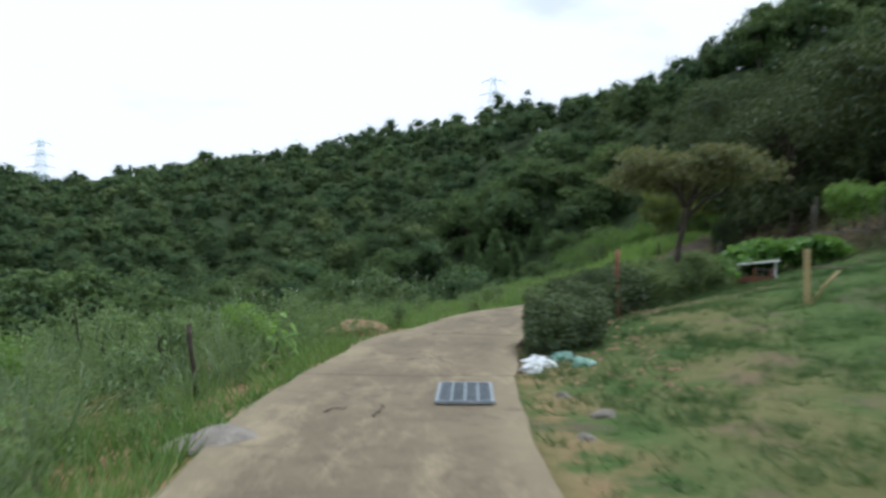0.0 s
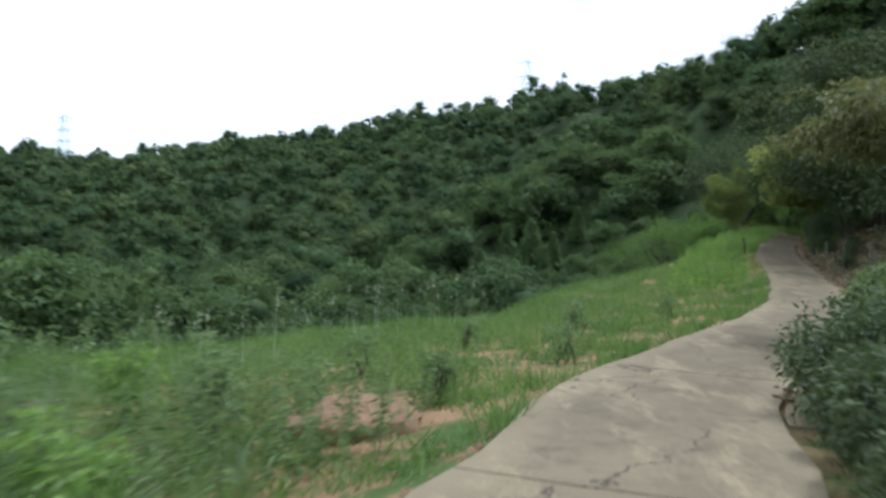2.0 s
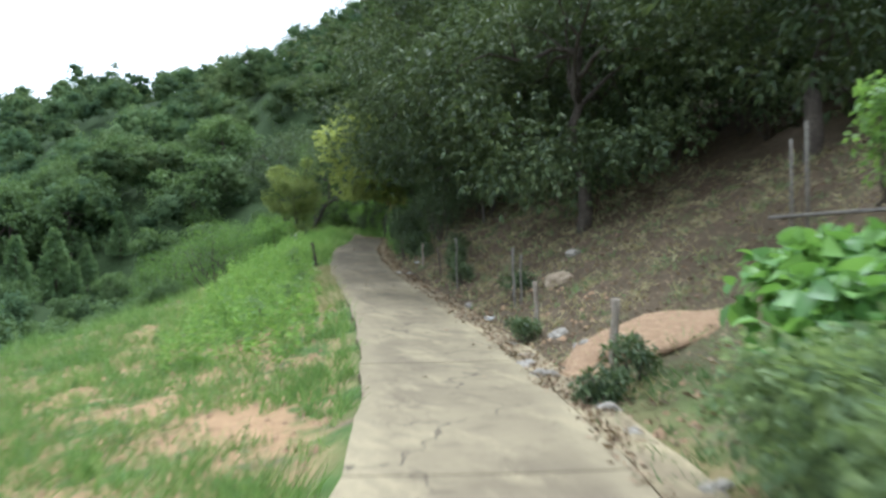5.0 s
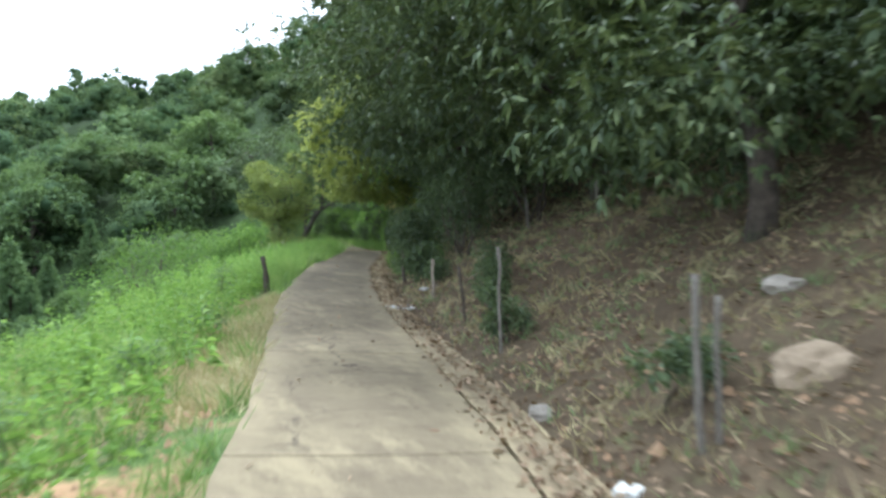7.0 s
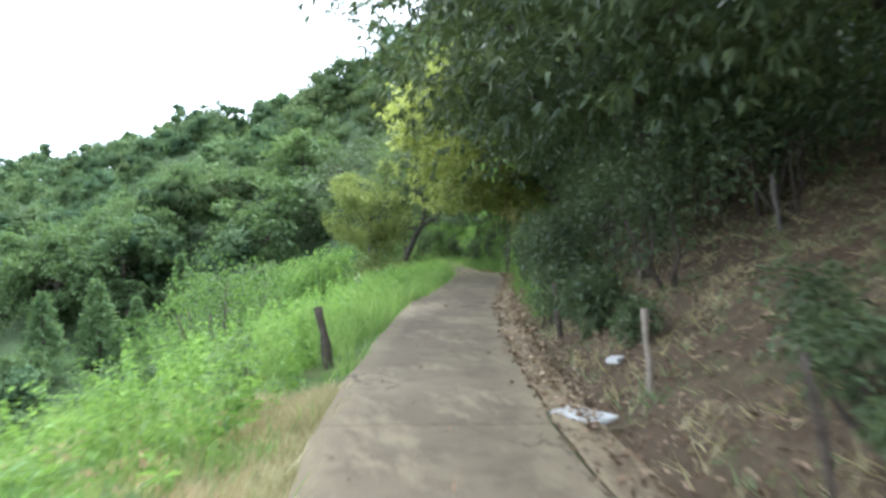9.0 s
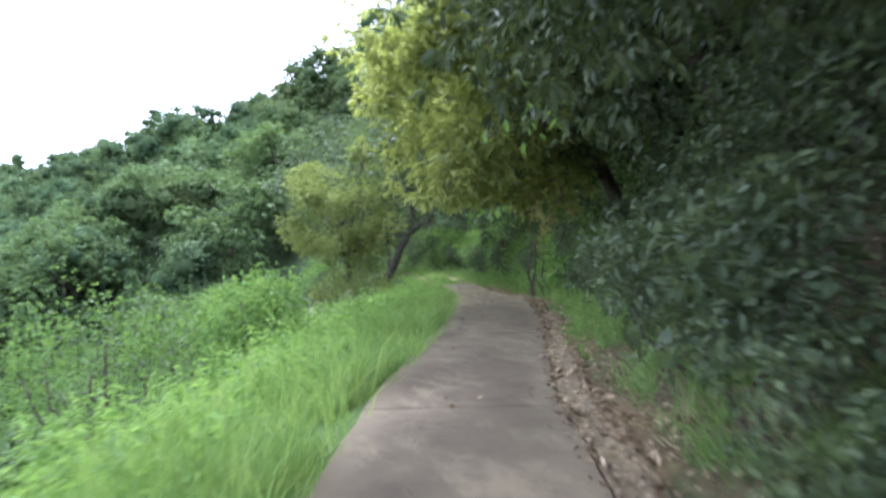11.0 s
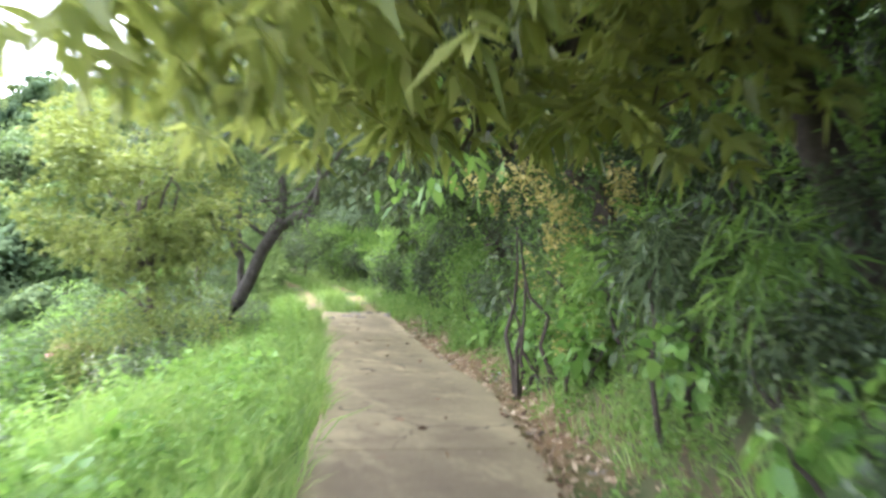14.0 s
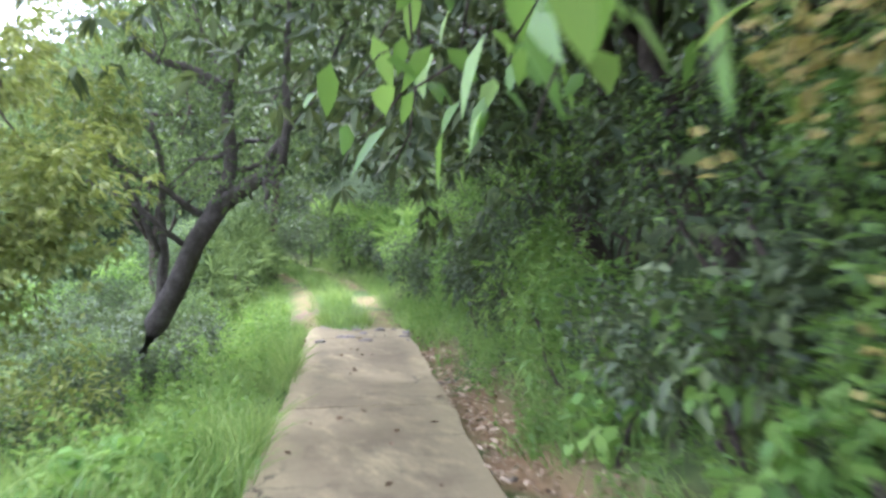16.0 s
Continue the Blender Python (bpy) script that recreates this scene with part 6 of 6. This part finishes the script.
# rubble where the concrete breaks up, and stones along the bank's foot
rrng = np.random.default_rng(78)
for k in range(34):
    y, d = (rrng.uniform(77.2, 80.2), rrng.uniform(-0.75, 1.05)) if k < 22 else (rrng.uniform(63.5, 76.5), rrng.uniform(0.98, 1.35))
    size = rrng.uniform(0.035, 0.1)
    c = spot(y, d)
    yf, zf, dd = foot(c[0], c[1])
    top = float(zf[0] - camber(yf)[0] * dd[0]) + 0.02 if k < 22 and y < 79.4 else c[2]
    o = thing("stone", (c[0], c[1], top), "pale broken lump of concrete on the road" if k < 22 else "pale field stone at the road edge", "stone", "rubble at the road's end" if k < 22 else "stones on the right verge", turn=k * 51.0)
    part("body", stone_bm(size, 60.0 + k * 1.3, 0.5), M_STONE, o)

# sticks on the road
for k, (y, d, ln, t) in enumerate(((7.6, -0.2, 0.5, 80), (7.4, -0.6, 0.25, 30), (69.5, 0.2, 0.5, 75), (68.8, -0.3, 0.3, 100))):
    c = spot(y, d)
    zf = float(foot(c[0], c[1])[1][0])
    o = thing("stick", (c[0], c[1], zf - float(camber(y)) * d + 0.035), "thin dead stick lying on the concrete road", "stick", "sticks on the road", turn=t)
    mesh_part("twig", *tube(bent((-ln / 2, 0, 0), (ln / 2, 0.05, 0.01), np.random.default_rng(860 + k), 0.06, 7), np.linspace(0.007, 0.004, 7), 6), M_BARK, o)


# fallen leaves: in the joint, over the bank, a few on the road
def scatter_leaves():
    rng = np.random.default_rng(880)
    ps = []
    n = 2600
    y = rng.uniform(17, 66, n)
    y = y[waves(y, y * 0, 3.0, 1.0) + rng.normal(size=n) * 0.5 > -0.2]
    ps.append((y, half_width(y) + 0.03 + rng.normal(size=len(y)) * 0.06))
    n = 27000
    y, d = rng.uniform(28, 62, n), 1.2 + 7.5 * rng.uniform(0, 1, n) ** 1.5
    ps.append((y, d))
    n = 170
    ps.append((rng.uniform(30, 79, n), rng.uniform(-1.0, 1.05, n)))
    n = 900
    ps.append((rng.uniform(56, 79, n), rng.uniform(1.0, 1.9, n)))
    dark = sum(len(q[0]) for q in ps)
    n = 4200
    y = rng.uniform(46, 77, n)
    ps.append((y, half_width(y) + 0.02 + 0.75 * rng.random(n) ** 1.3))
    y, d = np.concatenate([q[0] for q in ps]), np.concatenate([q[1] for q in ps])
    c = spots(y, d)
    yf, zf, dd = foot(c[:, 0], c[:, 1])
    slab = zf - camber(yf) * dd + 0.032
    c[:, 2] = np.where(np.abs(dd) < half_width(yf), slab, np.maximum(c[:, 2], np.where((dd > 0) & (dd < half_width(yf) + 0.45), slab - 0.022, -99)) + 0.012)
    ax = rng.normal(size=c.shape) * [1, 1, 0.25]
    ln = rng.uniform(0.04, 0.11, len(c))
    for name, part_of, mat, label in (("fallen_leaves", slice(None, dark), L_DRY, "brown fallen chestnut leaves on bank and road"), ("bleached_leaves", slice(dark, None), L_PALE_DRY, "pale dry leaves and husks along the road's edge")):
        tagged(mesh_part(name, *leaves(c[part_of], ax[part_of], ln[part_of], ln[part_of] * 0.42, rng, 0.2, -0.05), mat), label, "leaf litter", kind="stuff")


scatter_leaves()


# crumbs of bare soil along the field's edge
def scatter_crumbs():
    rng = np.random.default_rng(890)
    n = 2200
    y = rng.uniform(8, 40, n)
    side = rng.random(n) < 0.8
    d = np.where(side, -1.3 - 4.0 * rng.random(n) ** 1.6, 1.5 + 1.6 * rng.random(n))
    c = spots(y, d)
    s = rng.uniform(0.015, 0.06, n) * np.where(rng.random(n) < 0.06, 2.0, 1.0)
    o = np.array([(1, 0, 0), (-0.6, 0.8, 0), (-0.5, -0.9, 0), (0, 0, 0.9)])
    v = c[:, None] + o[None] * s[:, None, None] * rng.uniform(0.7, 1.3, (n, 4, 1))
    k = np.arange(n)[:, None] * 4
    tagged(mesh_part("soil_clods", v.reshape(-1, 3), np.concatenate([k + [0, 1, 3], k + [1, 2, 3], k + [2, 0, 3]], 1).reshape(-1, 3), M_SOIL), "small orange soil clods at the field edge", "clods", kind="stuff")


scatter_crumbs()

# single plants at the field's edge
make_shrub("sapling", "bright yellow-green sapling with broad leaves", "sapling", spot(11.6, -2.35), 0.85, 0.32, L_VINE, M_BARK, 46, 0.19, 0.08, 900, "", 2, 6, 0.7, 0.1, True)
for k, (y, d) in enumerate(((16.6, -2.4), (15.6, -3.4), (19.4, -2.2), (22.0, -3.2), (21.0, -5.0), (17.8, -4.6), (26.0, -2.8), (25.0, -4.6), (40.5, -2.3), (43.6, -2.0), (38.2, -3.0), (47.5, -2.2))):
    make_shrub("leafy_weed", "bushy upright green weed on bare soil", "weed", spot(y, d), 0.65 + 0.1 * (k % 4), 0.3, L_WEED, M_BARK, 420, 0.09, 0.03, 910 + k, "bushy weeds", 3, 9)
for k, (y, d) in enumerate(((66.2, -1.7), (67.4, -2.0), (68.6, -1.7), (69.8, -2.2), (65.0, -2.2), (71.0, -1.9), (63.6, -2.4), (70.4, -3.0))):
    make_shrub("broad_leaf_weed", "bright green low plant with broad leaves", "plant", spot(y, d), 0.55, 0.55, L_VINE, M_BARK, 130, 0.17, 0.13, 930 + k, "broad-leaved weeds", 2, 9, 0.7, 0.1, True)
for k in range(7):
    c = spot(82.5 + 2.2 * k, -2.6 + 0.25 * k)
    make_shrub("reed_clump", "tall bright grassy clump at the track's end", "plant", c, 2.1, 0.9, L_FORKED, M_BARK, 1100, 0.42, 0.035, 950 + k, "reed clumps", 3, 10, 1.3, -0.5)
    c = spot(83.5 + 2.2 * k, 2.3)
    make_shrub("reed_clump", "tall bright grassy clump at the track's end", "plant", c, 1.7, 0.8, L_GREEN, M_BARK, 900, 0.42, 0.035, 970 + k, "reed clumps", 3, 10, 1.3, -0.5)
for k, (y, d, h) in enumerate(((64.2, 1.8, 1.7), (65.2, 2.0, 1.8), (63.4, 2.3, 1.5))):
    make_shrub("reed_clump", "arching reed clump with long drooping leaves", "plant", spot(y, d), h, 0.55, L_REED if k == 0 else L_GREEN, M_BARK, 420, 0.26, 0.02, 990 + k, "reed clumps", 3, 10, 1.2, 1.3)
for k, (y, d, h) in enumerate(((6.2, -3.4, 0.9), (7.4, -4.6, 1.1), (8.8, -3.2, 0.8), (9.6, -5.4, 1.2), (10.6, -3.6, 1.0), (11.6, -4.8, 1.2), (12.6, -3.2, 0.9), (13.4, -5.2, 1.2), (14.4, -3.8, 1.0), (10.4, -7.0, 1.3), (12.8, -7.4, 1.4), (8.2, -6.4, 1.2), (15.6, -5.6, 1.1), (15.0, -8.0, 1.3))):
    make_shrub("leafy_weed", "tall bushy green weed in the rank growth", "weed", spot(y, d), h, 0.42, L_WEED if k % 3 else L_GREEN, M_BARK, 620, 0.11, 0.035, 1030 + k, "bushy weeds", 4, 11, 1.1, 0.3)
